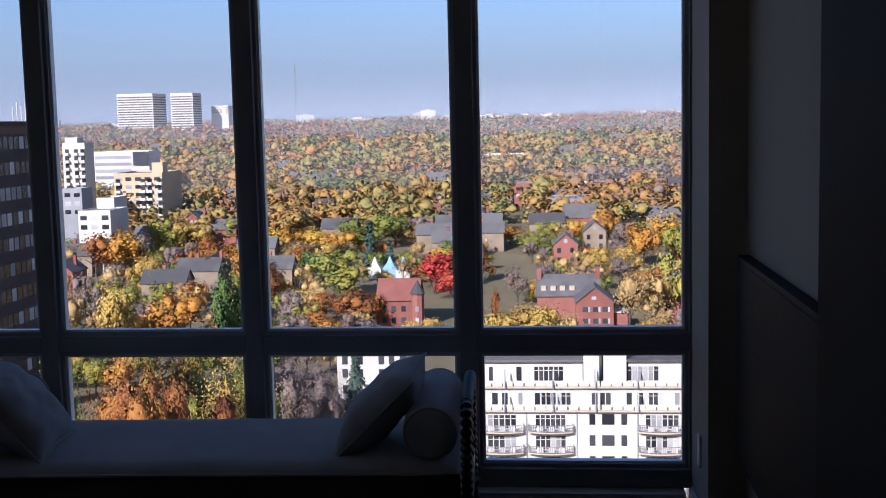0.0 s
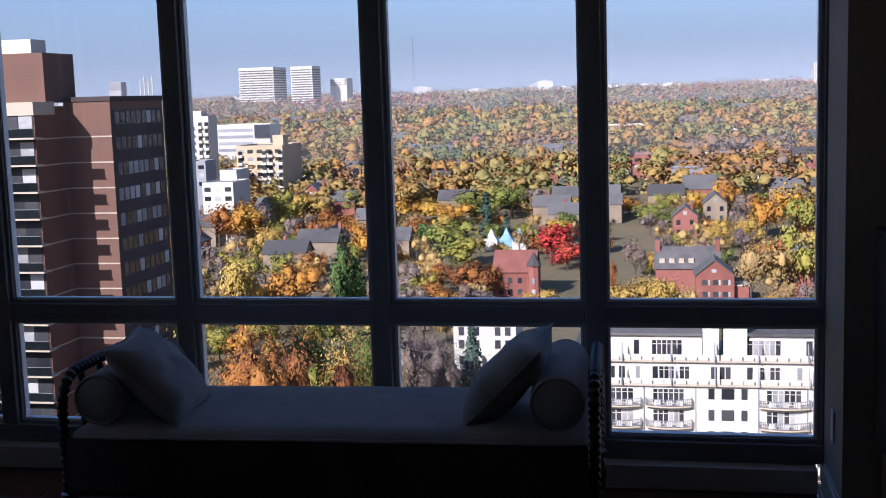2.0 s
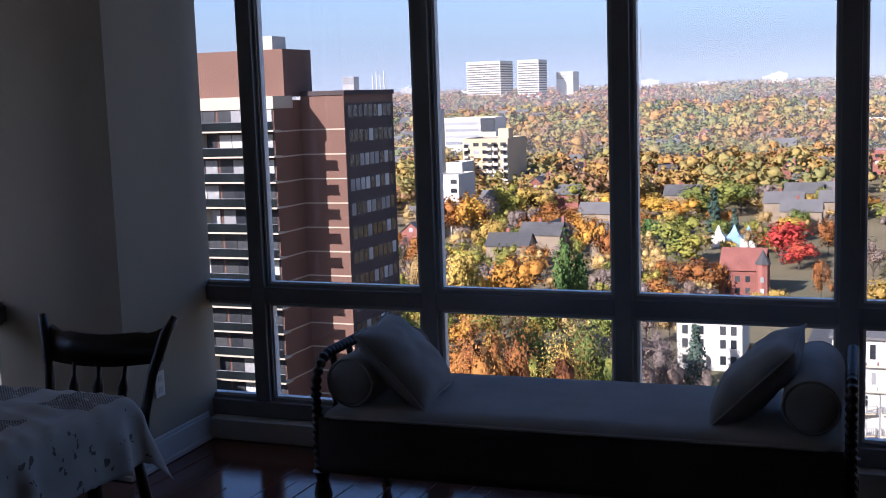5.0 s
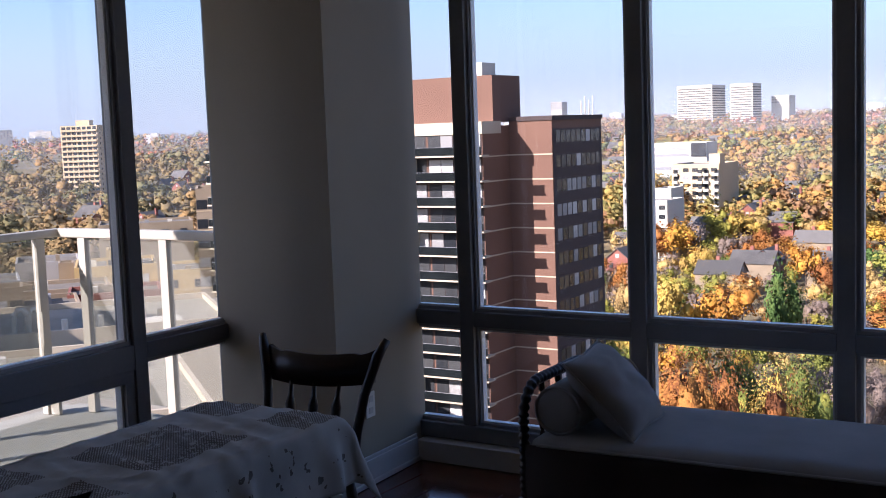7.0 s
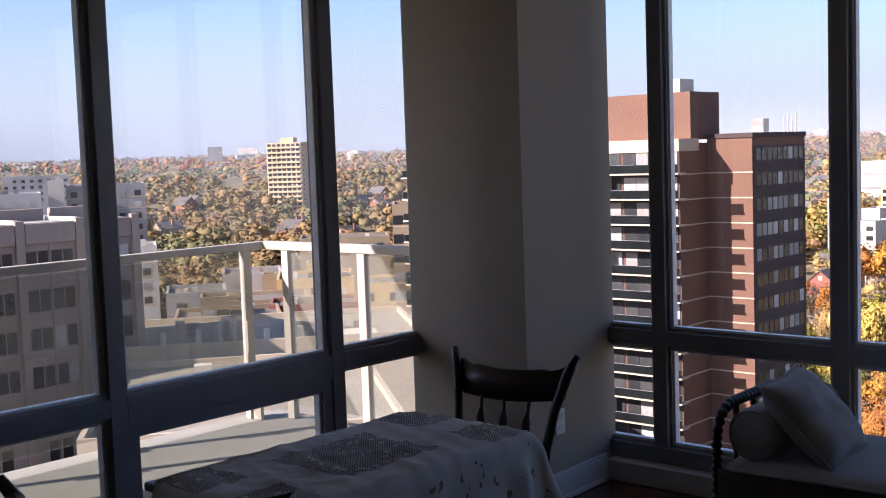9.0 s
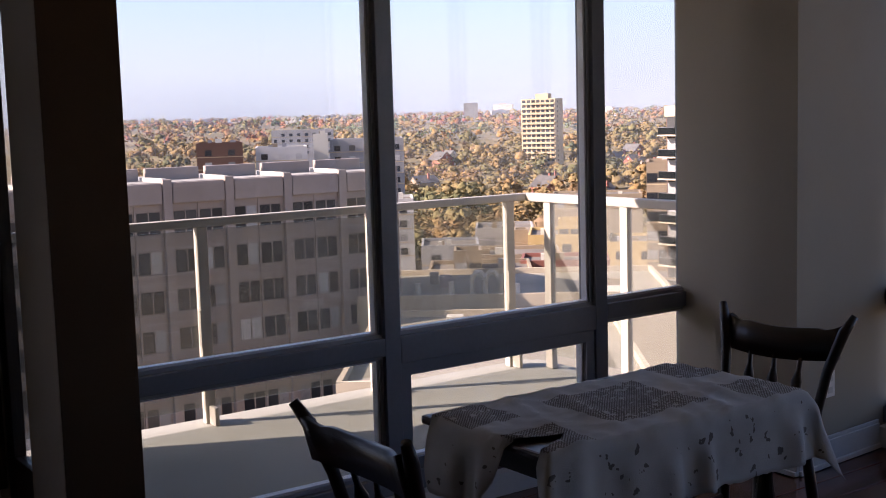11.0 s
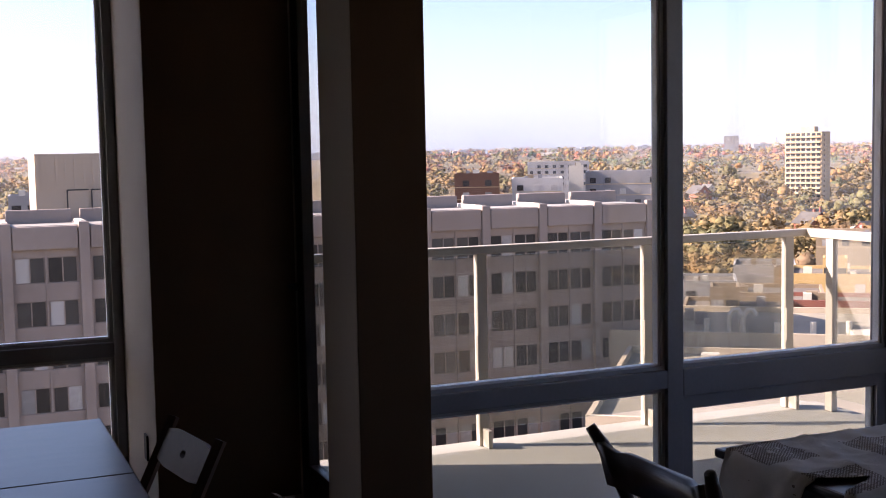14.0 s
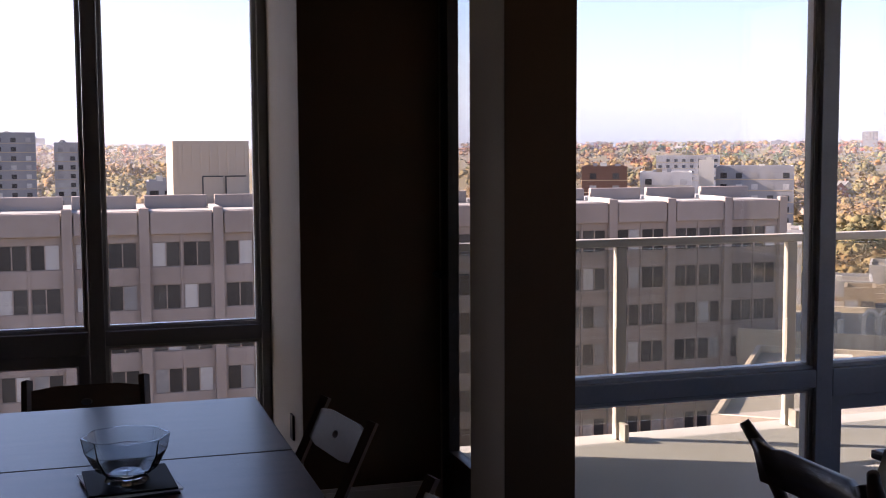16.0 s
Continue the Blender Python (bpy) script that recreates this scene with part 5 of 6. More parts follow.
for az, top, d in ((9.6, -0.0155, 760), (4.95, -0.013, 800)):
    pole = thing("utility_mast", pose(*polar(az, d), hill(d)), "thin grey lattice mast above the treetops", "mast")
    ph = EZ + top * d - hill(d)
    part("shaft", rod(bmesh.new(), (0, 0, 0), (0, 0, ph), 0.35, 0.2, 6), GREYB, pole)
    part("cross_arm", B(-1.6, 1.6, -0.12, 0.12, ph - 2.6, ph - 2.3), GREYB, pole)
far_block("tower_block", "white block on the far ridge", -6.4, -7.6, 0.018, 1900, WHITE, rows=8, deep=30)
far_block("tower_block", "slab on the skyline", 27.0, 26.45, 0.02, 1800, PALE, rows=4, deep=20)


def slab_tower():
    """The cream balcony tower seen over the railing."""
    d = 700
    xa, ya = polar(50.4, d)
    t = thing("slab_tower", pose(xa, ya, hill(d) - 2, 0, 0, 28), "cream high-rise with rows of balconies", "building")
    h = EZ + 0.0145 * d - hill(d) + 2
    part("wall", B(0, 21.5, 0, 13, 0, h), SUNNY, t)
    part("plant_room", B(8, 16, 3, 9, h, h + 3), SUNNY, t)
    for r in range(14):
        z = h - 3.2 - 2.9 * r
        part("balcony_slab", B(0.4, 21.1, -1.1, 0, z - 0.15, z + 0.85), SUNNY, t)
        for k in range(7):
            part("window", window_mesh(2.2, 1.6), None, t, m=pose(1.8 + 3 * k, -0.02, z + 0.95))
        for k in range(1):
            part("window", window_mesh(1.2, 1.2), None, t, m=pose(21.52, 4, z + 0.8, 0, 0, 90))
    return t


slab_tower()


def west_block(name, label, az0, az1, top, d, depth, material, z0=None, windows=0, roof=ROOFT):
    """A lower building to the north-west by bearings of its near face."""
    (xa, ya), (xb, yb) = polar(az0, d), polar(az1, d)
    z1 = EZ + top * d
    ln = math.hypot(xb - xa, yb - ya)
    ang = math.degrees(math.atan2(yb - ya, xb - xa))
    g = hill(d) - 1 if z0 is None else z0
    t = thing(name, pose(xa, ya, g, 0, 0, ang), label, "building")
    h = z1 - g
    bm = B(0, ln, 0, depth, 0, h)
    for q in ((0, ln, 0, 0.4), (0, ln, depth - 0.4, depth), (0, 0.4, 0.4, depth - 0.4), (ln - 0.4, ln, 0.4, depth - 0.4)):
        box(bm, *q, h, h + 0.7)
    part("wall", bm, material, t)
    part("roof", B(0.4, ln - 0.4, 0.4, depth - 0.4, h + 0.01, h + 0.1), roof, t)
    DIM[t.name] = (ln, depth, h)
    for r in range(windows):
        n = max(2, int(ln / 4))
        for k in range(n):
            part("window", window_mesh(1.7, 1.5, RND.random() > 0.3), None, t, m=pose((k + 0.5) * ln / n, -0.02, h - 2.6 - 3.1 * r))
    for k in range(3 if depth > 9 else 0):
        u = RND.uniform(1.5, max(2.0, ln - 3))
        v = RND.uniform(1.5, depth - 3)
        part("roof_unit", B(u, u + RND.uniform(0.7, 1.8), v, v + RND.uniform(0.7, 1.6), h + 0.1, h + RND.uniform(0.8, 1.8)), RND.choice((WHITE, GREYB, TANB)), t)
    for f in range(1, windows + 1):
        part("string_course", B(-0.02, ln + 0.02, -0.05, 0, h - 3.1 * f + 0.1, h - 3.1 * f + 0.28), SUNNY, t)
    keep_out(min(xa, xb) - depth * 0.6, max(xa, xb) + 2, min(ya, yb) - 2, max(ya, yb) + depth * 0.8)
    return t


t = west_block("white_roofed_building", "low building with a pale gravel roof and vents", 59.5, 43.0, -0.157, 116, 20, CREAM, roof=ROOFP)
for k in range(7):
    part("roof_vent", rod(bmesh.new(), (0, 0, 0), (0, 0, 1.3), 0.3), WHITE, t, m=pose(4 + 3.4 * k, 2.5 + (k * 5) % 4, DIM[t.name][2] + 0.1))
hb = bmesh.new()
tube(hb, [(0, 0, 0), (0, 0, 1.8), (0.4, 0, 2.3), (0.9, 0, 2.3), (1.2, 0, 1.8)], 0.25, 8)
tube(hb, [(1.4, 0, 0), (1.4, 0, 1.8), (1.8, 0, 2.3), (2.3, 0, 2.3), (2.6, 0, 1.8)], 0.25, 8)
part("gooseneck_vent", hb, WHITE, t, m=pose(13, 4, DIM[t.name][2] + 0.1))
part("rooftop_unit", B(0, 4.2, 0, 4, 0, 4.6, bevel=0.05), WHITE, t, "white louvred rooftop unit", m=pose(24.5, 1, DIM[t.name][2] - 4.0))
west_block("podium_roof", "low podium with pale roof and planters", 60, 44, -0.2345, 80, 30, CREAM, roof=ROOFP)
for az0, az1, top, d, deep, m, rows, words in (
    (57.5, 51.6, -0.152, 140, 14, TANB, 1, "flat roofed tan brick apartments"), (55.2, 50.0, -0.135, 162, 12, TANB, 2, "long tan brick apartments with flat roof"),
    (53.2, 48.6, -0.122, 185, 13, TANB, 2, "tan brick apartments in a row"), (50.6, 46.2, -0.128, 172, 10, REDB, 2, "red brick apartments in low sun"),
    (55.5, 52.6, -0.112, 212, 14, GREYB, 1, "grey flat roofed block in shade"), (52.8, 49.9, -0.098, 232, 14, PALE, 1, "pale flat roofed block"),
    (50.2, 46.4, -0.105, 216, 16, YELLOW, 2, "yellow brick low apartments in sun"), (46.3, 42.6, -0.112, 214, 16, YELLOW, 2, "yellow brick apartments beside trees"),
    (45.8, 42.4, -0.145, 150, 12, TANB, 1, "tan brick block with flat roof"), (57.9, 55.8, -0.07, 260, 14, PALE, 4, "pale balconied apartment block"), (49.0, 44.6, -0.07, 300, 16, TANB, 1, "low brick row behind the trees"),
):
    west_block("flat_roofed_block", words, az0, az1, top, d, deep, m, windows=rows, roof=ROOFB)
west_block("stair_tower", "yellow brick stair tower", 48.7, 47.6, -0.092, 218, 6, YELLOW, windows=1)
west_block("stair_tower", "tan brick stair tower", 53.9, 52.5, -0.118, 166, 6, TANB, windows=1)
west_block("stair_tower", "tan brick roof house", 50.9, 50.2, -0.1, 226, 5, TANB)
west_block("apartment_block", "grey balconied apartment block", 59.8, 56.2, -0.017, 330, 20, GREYB, windows=6)
west_block("apartment_block", "white stair end of an apartment block", 60.6, 59.9, -0.012, 325, 12, WHITE)
west_block("apartment_block", "brown stepped apartment block", 66.2, 64.0, -0.017, 300, 18, BRICK, windows=4)
west_block("apartment_block", "pale stepped apartment block", 63.4, 60.9, -0.022, 310, 18, PALE, windows=3)
west_block("apartment_block", "brick apartment tower beside the railing", 44.4, 43.3, -0.045, 190, 14, TANB, windows=6)
west_block("apartment_block", "grey blue tower in the haze", 94.8, 92.2, 0.014, 420, 20, GREYB, windows=8)
west_block("apartment_block", "pale tower in the haze", 91.4, 90.3, 0.006, 430, 16, PALE, windows=8)
west_block("apartment_block", "small grey block behind the office", 87.3, 85.9, -0.028, 230, 14, GREYB, windows=2)
west_block("apartment_block", "white and brick twin blocks", 62.6, 59.6, -0.007, 620, 20, PALE, windows=4)
west_block("tower_block", "pale slab on the skyline", 53.2, 52.5, 0.0125, 1900, 20, GREYB, windows=4)

# White house and brick houses near the cross street.
t = thing("white_house", pose(*polar(9.4, 224), GZ), "white stucco villa with tall windows", "house")
part("wall", B(-6.2, 6.2, 0, 10, 0, 9.4), WHITE, t)
part("roof", B(-6.5, 6.5, -0.3, 10.3, 9.4, 9.9), ROOFG, t)
for z in (1.2, 4.4, 7.0):
    for x in (-4.6, -1.6, 2.6, 4.6):
        part("window", window_mesh(1.1, 1.7), None, t, m=pose(x, -0.02, z))
part("porch", B(-3.2, -0.4, -1.6, 0, 0, 3.2), WHITE, t)
keep_out(*[polar(9.4, 224)[0] + k for k in (-9, 9)], 205, 240)
solo("lawn", B(-70, -20, 205, 216, GZ + 0.04, GZ + 0.12), LAWN, "pale autumn lawn before the villa", "lawn", "structure")
HOUSES = [house_kind(1, REDB, ROOFG), house_kind(2, WHITE, ROOFG, 9, 10, 6.5), house_kind(3, TANB, ROOFG, 8, 13, 7.0), house_kind(4, REDB, ROOFG, 11, 12, 8)]
done = set()


def house(k, az, d, turn):
    x, y = polar(az, d)
    m = pose(x, y, hill(d) - 0.1, 0, 0, turn)
    if k in done:
        copy_thing(HOUSES[k], m)
    else:
        done.add(k)
        HOUSES[k].matrix_basis = m
    keep_out(x - 4.5, x + 4.5, y - 5, y + 5)


def ridge_roof(bm, x0, x1, y0, y1, z0, z1, over=0.5, along="x"):
    """A roof over a rectangle with its ridge along x or y, gabled, with thick eaves."""
    if along == "x":
        y = (y0 + y1) / 2
        ends = ((x0 - over, y0 - over, z0), (x1 + over, y0 - over, z0), (x1 + over, y1 + over, z0), (x0 - over, y1 + over, z0), (x0 - over, y, z1), (x1 + over, y, z1))
        faces = ((0, 1, 5, 4), (2, 3, 4, 5))
    else:
        x = (x0 + x1) / 2
        ends = ((x0 - over, y0 - over, z0), (x1 + over, y0 - over, z0), (x1 + over, y1 + over, z0), (x0 - over, y1 + over, z0), (x, y0 - over, z1), (x, y1 + over, z1))
        faces = ((1, 2, 5, 4), (3, 0, 4, 5))
    lo = [bm.verts.new(p) for p in ends]
    hi = [bm.verts.new(v.co + Vector((0, 0, 0.25))) for v in lo]
    for f in faces:
        bm.faces.new([hi[k] for k in f]), bm.faces.new([lo[k] for k in reversed(f)])
        for a, b in ((f[0], f[1]), (f[1], f[2]), (f[3], f[0])):
            bm.faces.new((lo[a], lo[b], hi[b], hi[a]))
    return bm


def brick_villa():
    """The large red brick house by the street: a slate main roof, end chimneys and a gabled front wing."""
    x, y = polar(-0.6, 312)
    t = thing("brick_villa", pose(x, y, hill(312)), "large red brick house with slate roof and end chimneys", "house")
    part("wall", gable_walls(11, 16.4, 6.6), REDB, t, m=pose(0, 1, 0, 0, 0, 90))
    part("roof", ridge_roof(bmesh.new(), -8.2, 8.2, -4.5, 6.5, 6.3, 11.3), ROOFG, t, "dark slate roof")
    for u in (-8.3, 7.3):
        ch = part("chimney", B(u, u + 1.2, -0.6, 1.6, 5, 13.6, bevel=0.05), REDB, t)
        part("chimney_cap", B(u - 0.12, u + 1.32, -0.72, 1.72, 13.6, 13.9), ROOFG, ch)
    wing = part("front_wing", gable_walls(9.5, 10, 6.4), REDB, t, m=pose(6.6, -11.5, 0))
    part("wing_roof", ridge_roof(bmesh.new(), -4.75, 4.75, -5, 5, 6.2, 10.3, 0.4, "y"), ROOFG, wing)
    for z in (1.0, 4.0):
        for u in (-2.4, 0.2, 2.6):
            w = part("window", window_mesh(1.4, 1.3), None, wing, m=pose(u, -5.02, z))
            part("window", window_mesh(0.5, 1.3, False), None, wing, m=pose(u + 0.95, -5.02, z))
    part("window", window_mesh(1.2, 0.8, False), None, wing, m=pose(-0.2, -5.02, 7.2))
    for u in (-6.5, -4, -1.5, 1):
        part("dormer", B(u - 0.7, u + 0.7, -3.6, -1.8, 7.0, 8.9), CREAM, t)
    part("porch", B(11.5, 15.0, -14.5, -9, 0, 3.4), REDB, t)
    part("porch_roof", B(11.3, 15.3, -14.8, -8.8, 3.4, 3.75), CREAM, t)
    keep_out(x - 11, x + 17, y - 22, y + 10)


def turret_house():
    """The red brick house with a corner turret beside the red maple."""
    x, y = polar(7.7, 306)
    t = thing("turret_house", pose(x, y, hill(306)), "red brick corner house with a pointed turret", "house")
    part("wall", gable_walls(11, 10.6, 7.4), REDB, t, m=pose(-0.3, 1.5, 0, 0, 0, 90))
    part("roof", ridge_roof(bmesh.new(), -5.6, 5.0, -4, 7, 7.1, 12.1), REDB, t, "red brown shingle roof")
    tur = part("turret", lathe(bmesh.new(), [(1.7, 0), (1.7, 8.6), (1.85, 8.7), (1.85, 9.0)], 8, pose(5.0, -4.2, 0)), REDB, t)
    part("turret_roof", lathe(bmesh.new(), [(2.1, 9.0), (1.1, 10.6), (0.08, 12.6)], 8, pose(5.0, -4.2, 0)), ROOFG, tur)
    for z in (1.4, 4.4):
        part("window", window_mesh(0.9, 1.4, False), None, tur, m=pose(5.0, -5.88, z))
        for u in (-3.8, -1.4, 1.2):
            part("window", window_mesh(1.2, 1.5), None, t, m=pose(u, -4.02, z - 0.2))
    keep_out(x - 9, x + 9, y - 14, y + 10)


brick_villa(), turret_house()
for k, az, d, turn in ((3, -5.9, 306, 0), (2, 5.1, 400, 90), (2, 5.9, 418, 90), (2, 5.0, 440, 90), (2, 4.7, 470, 90), (2, 23.1, 402, 90), (2, 21.6, 404, 90), (2, 20.8, 408, 0), (2, 19.5, 436, 90), (2, 18.8, 440, 0), (2, 17.4, 362, 90), (0, 16.8, 366, 0), (2, 19.0, 345, 90), (0, -0.5, 392, 0), (2, 0.4, 440, 90), (3, -1.2, 448, 90), (2, -1.9, 420, 0), (0, 23.6, 372, 0), (2, 14.6, 400, 90), (2, 13.9, 360, 90), (1, 12.2, 470, 0), (1, 15.6, 520, 0), (2, 11.0, 500, 90), (2, 16.9, 480, 90), (2, 18.4, 500, 90), (2, 3.4, 420, 90), (2, 3.6, 455, 0), (2, 3.9, 500, 90), (1, -3.9, 470, 0), (2, -5.2, 455, 90)):
    house(k, az, d, turn)
rn = random.Random(3)
for k in range(170):
    az, d = rn.uniform(-8, 30), 430 * (2.4 ** rn.random())
    if rn.random() < 0.25:
        az = rn.uniform(42, 66)
        d = 260 * (3 ** rn.random())
    x, y = polar(az, d)
    if any(a - 4 < x < b + 4 and c - 4 < y < e + 4 for a, b, c, e in CLEAR):
        continue
    house(rn.choice((0, 1, 2, 2, 3)), az, d, rn.choice((0, 90)))
tent = thing("marquee", pose(*polar(8.25, 372), hill(372)), "blue and white canvas marquee", "tent")
for k in range(3):
    part("canopy", lathe(bmesh.new(), [(3.2, 3), (1.4, 4.6), (0.1, 6.8)], 4), (WHITE, BLUE, BLUE)[k], tent, m=pose(-4.5 + 4.6 * k, (k % 2) * 2, 0, 0, 0, 45))
    part("canopy_wall", B(-2.2, 2.2, -2.2, 2.2, 0, 3), (WHITE, BLUE, WHITE)[k], tent, m=pose(-4.5 + 4.6 * k, (k % 2) * 2, 0))
mast = thing("radio_mast", pose(*polar(12.55, 2600), hill(2600)), "thin lattice radio mast on the skyline", "mast")
mb = bmesh.new()
h = EZ + 0.052 * 2600 - hill(2600)
for a in range(3):
    c, s = math.cos(a * 2.1), math.sin(a * 2.1)
    rod(mb, (4 * c, 4 * s, 0), (0.5 * c, 0.5 * s, h), 0.5, 0.35, 4)
for k in range(24):
    r = 4 - 3.5 * k / 24
    tube(mb, [(r * math.cos(a * 2.1), r * math.sin(a * 2.1), h * k / 24) for a in (0, 1, 2)], 0.3, 4)
part("lattice", mb, GREYB, mast)

# Near trees, by bearing, distance, width and the slope of their tips.
for row in (
    ("rust", 21.4, 126, 13, -0.178), ("rust", 19.4, 130, 13, -0.176), ("gold", 16.9, 140, 12, -0.192), ("olive", 15.6, 146, 11, -0.192), ("olive", 24.0, 122, 9, -0.2), ("olive", 17.8, 152, 13, -0.19), ("bare", 13.2, 160, 11, -0.196), ("bare", 11.6, 168, 10, -0.2), ("bare", 14.2, 205, 9, -0.198), ("bare", 13.0, 210, 10, -0.196), ("bare", 11.8, 214, 8, -0.2), ("olive", 25.4, 180, 12, -0.17),
    ("red", 6.0, 345, 19, -0.1057), ("red", 5.2, 338, 11, -0.125), ("gold", 7.1, 288, 5, -0.168), ("gold", 6.1, 290, 6, -0.1655), ("rust", 8.9, 302, 5, -0.143),
    ("olive", 10.7, 335, 19, -0.1044), ("rust", 10.2, 300, 14, -0.1404), ("bare", 12.9, 300, 12, -0.135), ("rust", 11.7, 280, 12, -0.157), ("olive", 13.6, 290, 9, -0.16), ("bare", 9.2, 285, 9, -0.165),
    ("gold", 2.9, 268, 9, -0.158), ("gold", 1.6, 270, 11, -0.151), ("gold", 0.4, 268, 10, -0.152), ("tan", -0.6, 272, 9, -0.157), ("bare", 1.9, 325, 9, -0.123), ("rust", 2.95, 300, 3, -0.143),
    ("tan", -3.6, 292, 13, -0.111), ("tan", -5.0, 296, 12, -0.115), ("olive", -6.6, 300, 12, -0.105), ("bare", 0.2, 335, 12, -0.118), ("tan", -1.0, 345, 12, -0.113),
    ("amber", 18.75, 288, 14, -0.1313), ("green", 16.5, 272, 9, -0.116), ("green", 15.8, 276, 9, -0.128), ("gold", 21.3, 284, 10, -0.122), ("tan", 22.4, 288, 9, -0.136), ("bare", 20.3, 300, 9, -0.138), ("gold", 19.85, 352, 11, -0.0984), ("tan", 23.8, 300, 11, -0.12), ("bare", 22.9, 330, 10, -0.112),
    ("rust", 17.9, 372, 11, -0.1), ("rust", 16.6, 385, 13, -0.092), ("bare", 18.9, 390, 9, -0.094), ("tan", 21.7, 366, 10, -0.107), ("amber", 15.1, 350, 11, -0.1), ("rust", 14.3, 330, 9, -0.115),
    ("amber", 13.3, 420, 15, -0.083), ("amber", 11.8, 425, 16, -0.084), ("amber", 10.8, 418, 13, -0.089), ("olive", 9.9, 425, 16, -0.08), ("spruce", 9.15, 395, 8, -0.083), ("olive", 7.9, 430, 18, -0.073), ("spruce", 8.2, 385, 6, -0.1), ("bare", 6.6, 440, 15, -0.076), ("rust", 12.5, 380, 9, -0.1), ("green", 12.0, 372, 10, -0.104),
    ("tan", 23.4, 400, 14, -0.086), ("rust", 22.3, 396, 15, -0.083), ("amber", 21.2, 392, 14, -0.08), ("bare", 20.2, 398, 13, -0.08), ("olive", 19.1, 425, 14, -0.073), ("gold", 18.2, 430, 14, -0.072), ("tan", 17.2, 440, 14, -0.072), ("olive", 16.1, 450, 15, -0.073), ("tan", 15.0, 440, 13, -0.078),
    ("olive", 1.2, 415, 13, -0.094), ("olive", 0.2, 400, 13, -0.096), ("amber", 2.2, 430, 11, -0.088), ("amber", -4.3, 380, 13, -0.086), ("amber", -5.6, 390, 12, -0.08), ("olive", -6.4, 370, 13, -0.085), ("gold", -7.0, 350, 10, -0.1), ("bare", -3.2, 410, 12, -0.083), ("amber", -2.6, 430, 10, -0.075), ("rust", 3.9, 360, 10, -0.108), ("rust", 4.2, 300, 5, -0.14),
    ("spruce", 10.05, 213, 6, -0.2), ("rust", 7.8, 232, 6, -0.215),
):
    tree(row[0], row[1], row[2], wide=row[3], top=row[4], variant=int(row[2]) % 2)
rt = random.Random(8)
for k in range(6000):
    if len(KEEP) > 450:
        break
    az, d = rt.uniform(-9, 28), 232 * (2.0 ** rt.random())
    if k % 7 == 0:
        az, d = rt.uniform(40, 62), 240 * (2.0 ** rt.random())
    x, y = polar(az, d)
    if any(a < x < b and c < y < e for a, b, c, e in CLEAR) or any((x - p) ** 2 + (y - q) ** 2 < (0.7 * r + 2.6) ** 2 for p, q, r in KEEP):
        continue
    if (-4 < az < 3.6 and d < 306) or (3.6 < az < 9.5 and d < 352):
        continue
    tree(rt.choice(("amber", "gold", "olive", "olive", "rust", "bare", "tan", "tan", "bare")), az, d, high=rt.uniform(6, 10.5), variant=rt.randint(0, 1))


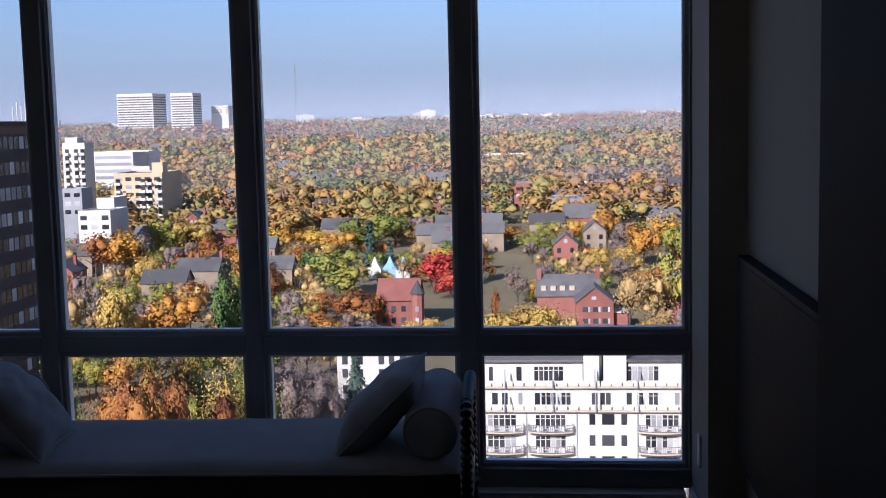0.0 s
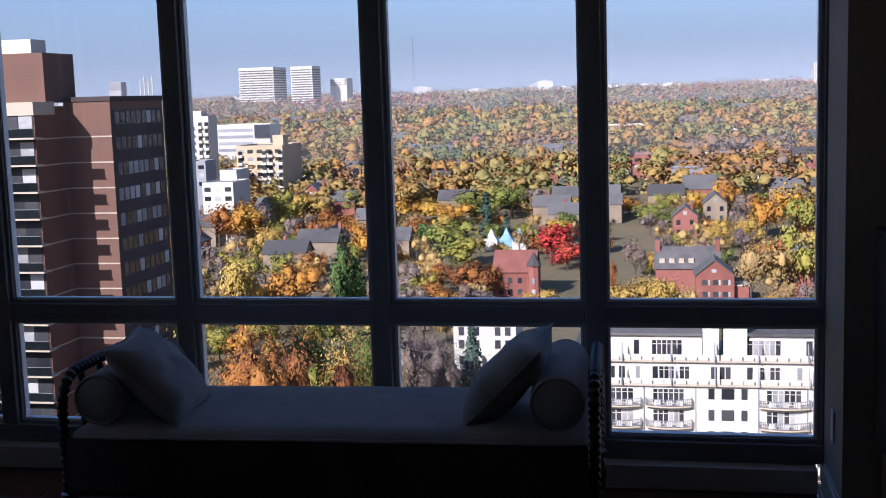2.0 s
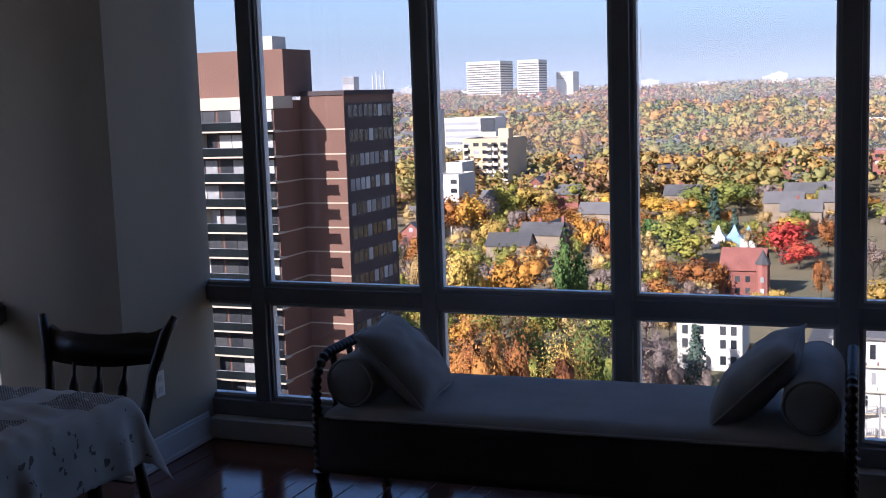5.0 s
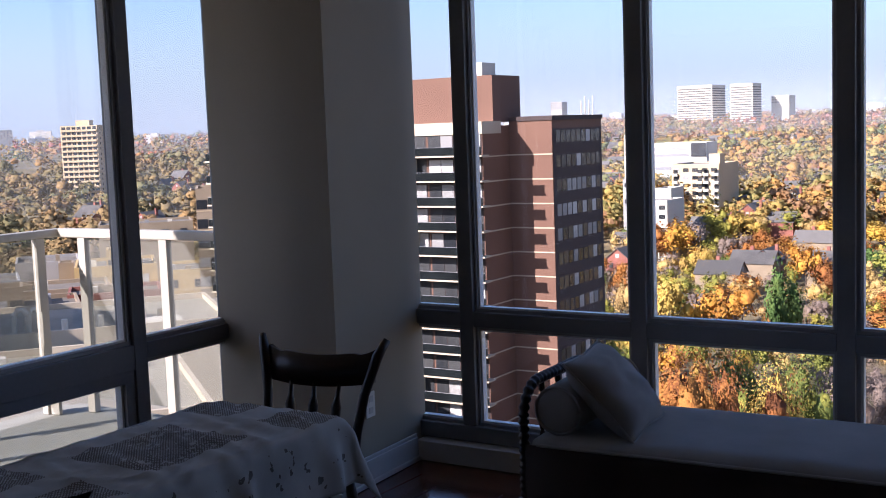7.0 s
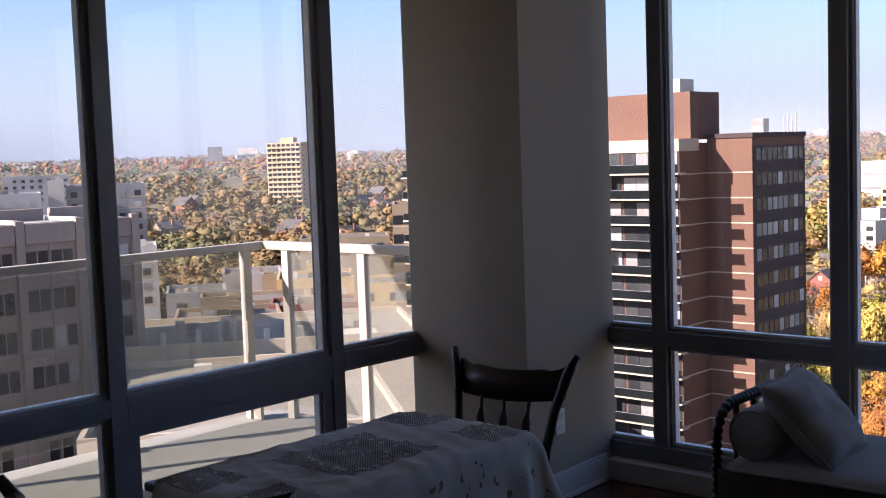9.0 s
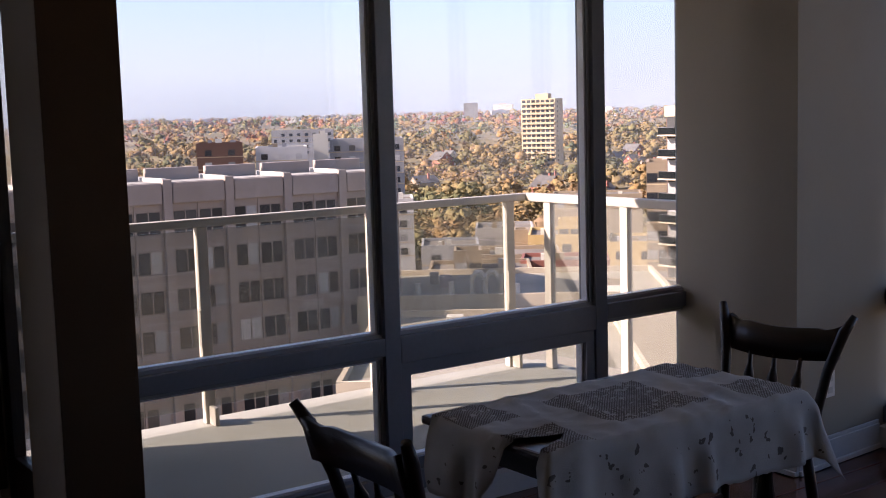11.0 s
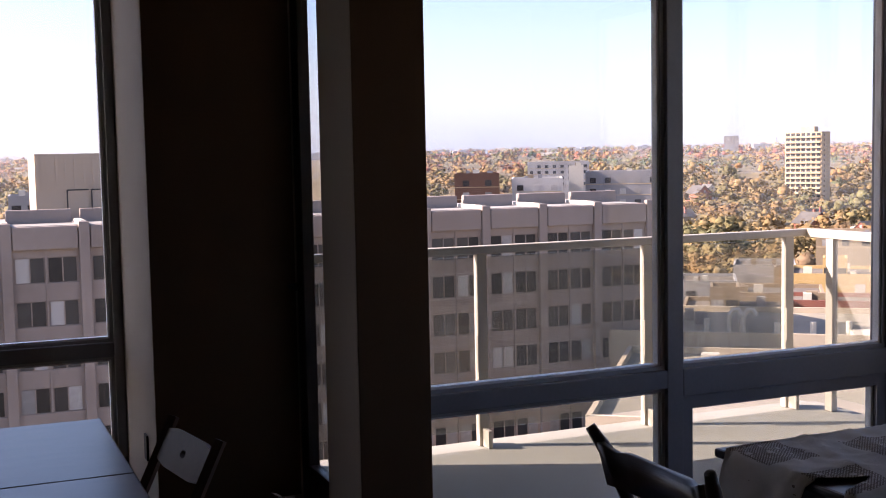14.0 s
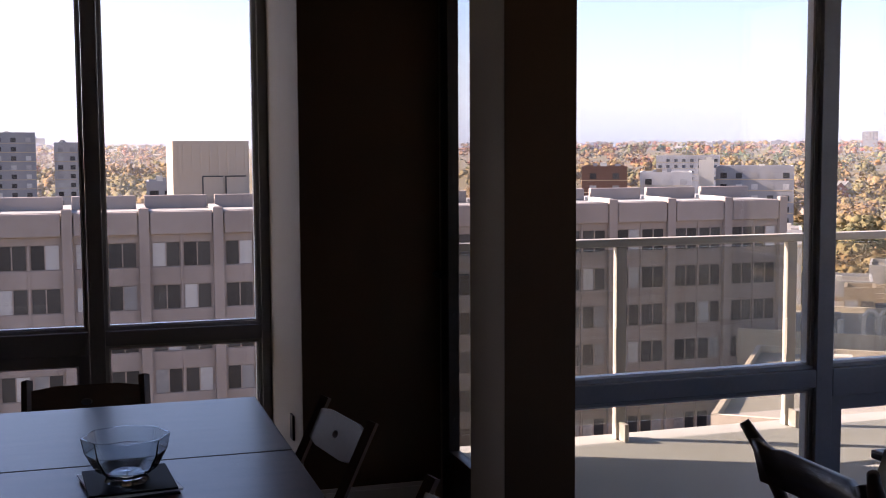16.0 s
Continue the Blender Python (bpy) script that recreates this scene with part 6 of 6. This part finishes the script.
def woods():
    """Everything past the near streets, down to the horizon: each tree a handful of leafy lobes."""
    rs = np.random.RandomState(4)
    n = 12500
    az = np.radians(np.where(rs.uniform(0, 1, n) < 0.56, rs.uniform(-10, 28, n), rs.uniform(28, 99, n)))
    d = 330 * (14.0 ** rs.uniform(0, 1, n))
    x, y = EX - d * np.sin(az), EY + d * np.cos(az)
    deg = np.degrees(az)
    ok = ~((deg > 29) & (deg < 37)) & ~((deg > 72) & (deg < 83)) & ~((deg > 58) & (d < 600)) & ~((deg < 28) & (d < 445))
    for a, b, c, e in CLEAR:
        ok &= ~((x > a) & (x < b) & (y > c) & (y < e))
    x, y, d, az = x[ok], y[ok], d[ok], az[ok]
    n = len(x)
    z = np.interp(d, RISE[0], RISE[1])
    h = rs.uniform(8, 15.5, n) * (1 + d / 7000)
    w = h * rs.uniform(0.36, 0.56, n) * (1 + d / 4500)
    reach = np.where(d < 1050, 75.0, 260.0)
    patch = np.array([0.5 + 0.75 * noise.noise(Vector((x[k] / reach[k], y[k] / reach[k], 3))) for k in range(n)]) * 0.55 + rs.uniform(0, 1, n) * 0.45
    L = 4
    spread = rs.normal(0, 1, (n, L, 3)) * np.stack([0.4 * w, 0.4 * w, 0.13 * h], 1)[:, None, :]
    spread[:, 0] *= 0.3
    lobes = np.stack([x, y, z + 0.56 * h], 1)[:, None, :] + spread
    rad = rs.uniform(0.42, 0.66, (n, L)) * w[:, None]
    tall = rad * 0.8
    sets = (("woods", (d < 1050) & (az < 0.6), WOODS, "autumn treetops of the town in mixed colours", 2, 4),
            ("west_woods", (d < 1050) & (az >= 0.6), WESTWOODS, "brown autumn treetops of the western streets, toned for side light", 2, 4),
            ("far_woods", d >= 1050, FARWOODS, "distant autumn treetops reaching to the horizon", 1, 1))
    for name, pick, material, words, many, lobe_count in sets:
        vs, fs, ns, tones, base = [], [], [], [], 0
        for lo, hi, per in ((0, 480, 34), (480, 750, 22), (750, 1400, 12), (1400, 9999, 5)):
            some = np.nonzero(pick & (d >= lo) & (d < hi))[0]
            if not len(some):
                continue
            m = len(some) * per
            own = np.repeat(some, per)
            which = rs.randint(0, L, m)
            u = rs.normal(0, 1, (m, 3))
            u /= np.linalg.norm(u, axis=1)[:, None]
            u[:, 2] = np.abs(u[:, 2]) - 0.25
            c = lobes[own, which] + u * np.stack([rad[own, which], rad[own, which], tall[own, which]], 1) * rs.uniform(0.75, 1.1, m)[:, None]
            v, f, nn = cards(rs, c, (0.2 * w[own], np.minimum(1.7, 0.32 + d[own] / 1500)), 2 + many, 0.55 * u + (0, 0, 0.35))
            vs.append(v), fs.append(f + base), ns.append(nn), tones.append(np.repeat(patch[own] + rs.uniform(-0.025, 0.025, m), 4 * (2 + many)))
            base += len(v)
            for q in range(lobe_count):
                v, f, nn = cores(rs, lobes[some, q], 0.62 * rad[some, q], 0.66 * tall[some, q], 5, 3)
                vs.append(v), fs.append(f + base), ns.append(nn), tones.append(np.repeat(patch[some], 5 * 3 * 4))
                base += len(v)
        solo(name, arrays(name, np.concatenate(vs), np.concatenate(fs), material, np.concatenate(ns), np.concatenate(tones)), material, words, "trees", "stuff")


woods()


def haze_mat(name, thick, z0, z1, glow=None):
    """Sheet that paints haze, fading with height; it scatters sunlight, or glows as horizon haze."""
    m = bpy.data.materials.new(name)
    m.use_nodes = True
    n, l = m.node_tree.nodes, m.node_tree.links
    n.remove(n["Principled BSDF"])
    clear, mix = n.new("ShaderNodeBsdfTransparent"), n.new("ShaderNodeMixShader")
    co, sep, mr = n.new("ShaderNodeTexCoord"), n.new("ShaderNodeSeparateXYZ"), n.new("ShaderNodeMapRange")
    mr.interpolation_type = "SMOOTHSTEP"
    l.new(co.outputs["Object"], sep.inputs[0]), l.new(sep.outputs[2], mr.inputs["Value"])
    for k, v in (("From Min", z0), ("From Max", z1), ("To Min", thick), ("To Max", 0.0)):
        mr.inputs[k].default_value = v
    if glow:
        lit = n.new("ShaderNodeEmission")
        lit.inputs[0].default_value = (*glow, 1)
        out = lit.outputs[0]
    else:
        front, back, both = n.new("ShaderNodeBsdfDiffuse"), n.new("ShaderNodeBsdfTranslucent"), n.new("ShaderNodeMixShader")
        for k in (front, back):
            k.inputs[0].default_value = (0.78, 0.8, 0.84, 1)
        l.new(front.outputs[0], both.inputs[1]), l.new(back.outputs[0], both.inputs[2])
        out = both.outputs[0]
    l.new(mr.outputs[0], mix.inputs[0]), l.new(clear.outputs[0], mix.inputs[1]), l.new(out, mix.inputs[2])
    l.new(mix.outputs[0], n["Material Output"].inputs[0])
    return m


def ring_sheet(d, z0, z1, na=96):
    verts = [(*polar(360 * k / na, d), z) for z in (z0, z1) for k in range(na)]
    return verts, [(k, (k + 1) % na, (k + 1) % na + na, k + na) for k in range(na)]


# Rings of sheer pale sheet that veil the treetops like aerial haze.
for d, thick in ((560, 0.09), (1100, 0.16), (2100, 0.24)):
    hm = haze_mat("haze_veil_sheet", thick, EZ - 0.01 * d, EZ + 0.05 * d)
    solo("mist", arrays("mist", *ring_sheet(d, -70, EZ + 0.051 * d), hm), hm, "sheer pale sheet painting haze over the treetops", "mist", "stuff")
# Emissive ring that paints the pale haze low on the sky.
hm = haze_mat("horizon_haze_glow", 0.85, 10.0, 760.0, HAZE)
solo("backdrop", arrays("backdrop", *ring_sheet(4880, -80, 1160), hm), hm, "glowing lavender sheet painting the haze along the horizon", "sky", "structure")


def skyline():
    rk = random.Random(21)
    for k in range(130):
        az, d = rk.uniform(-8, 100), rk.uniform(2300, 4300)
        if 26 < az < 42 and rk.random() < 0.3:
            continue
        x, y = polar(az, d)
        w, h = rk.uniform(14, 50), rk.uniform(11, 19) + (14 if rk.random() < 0.12 else 0)
        t = thing("skyline_block", pose(x, y, hill(d), 0, 0, az + rk.uniform(-20, 20)), "small pale building on the horizon", "building", "skyline blocks")
        part("wall", B(-w / 2, w / 2, -8, 8, 0, h), (PALE, WHITE, GREYB)[k % 3], t)
        part("roof_house", B(-w / 6, w / 6, -4, 4, h, h + 3), PALE, t)


skyline()
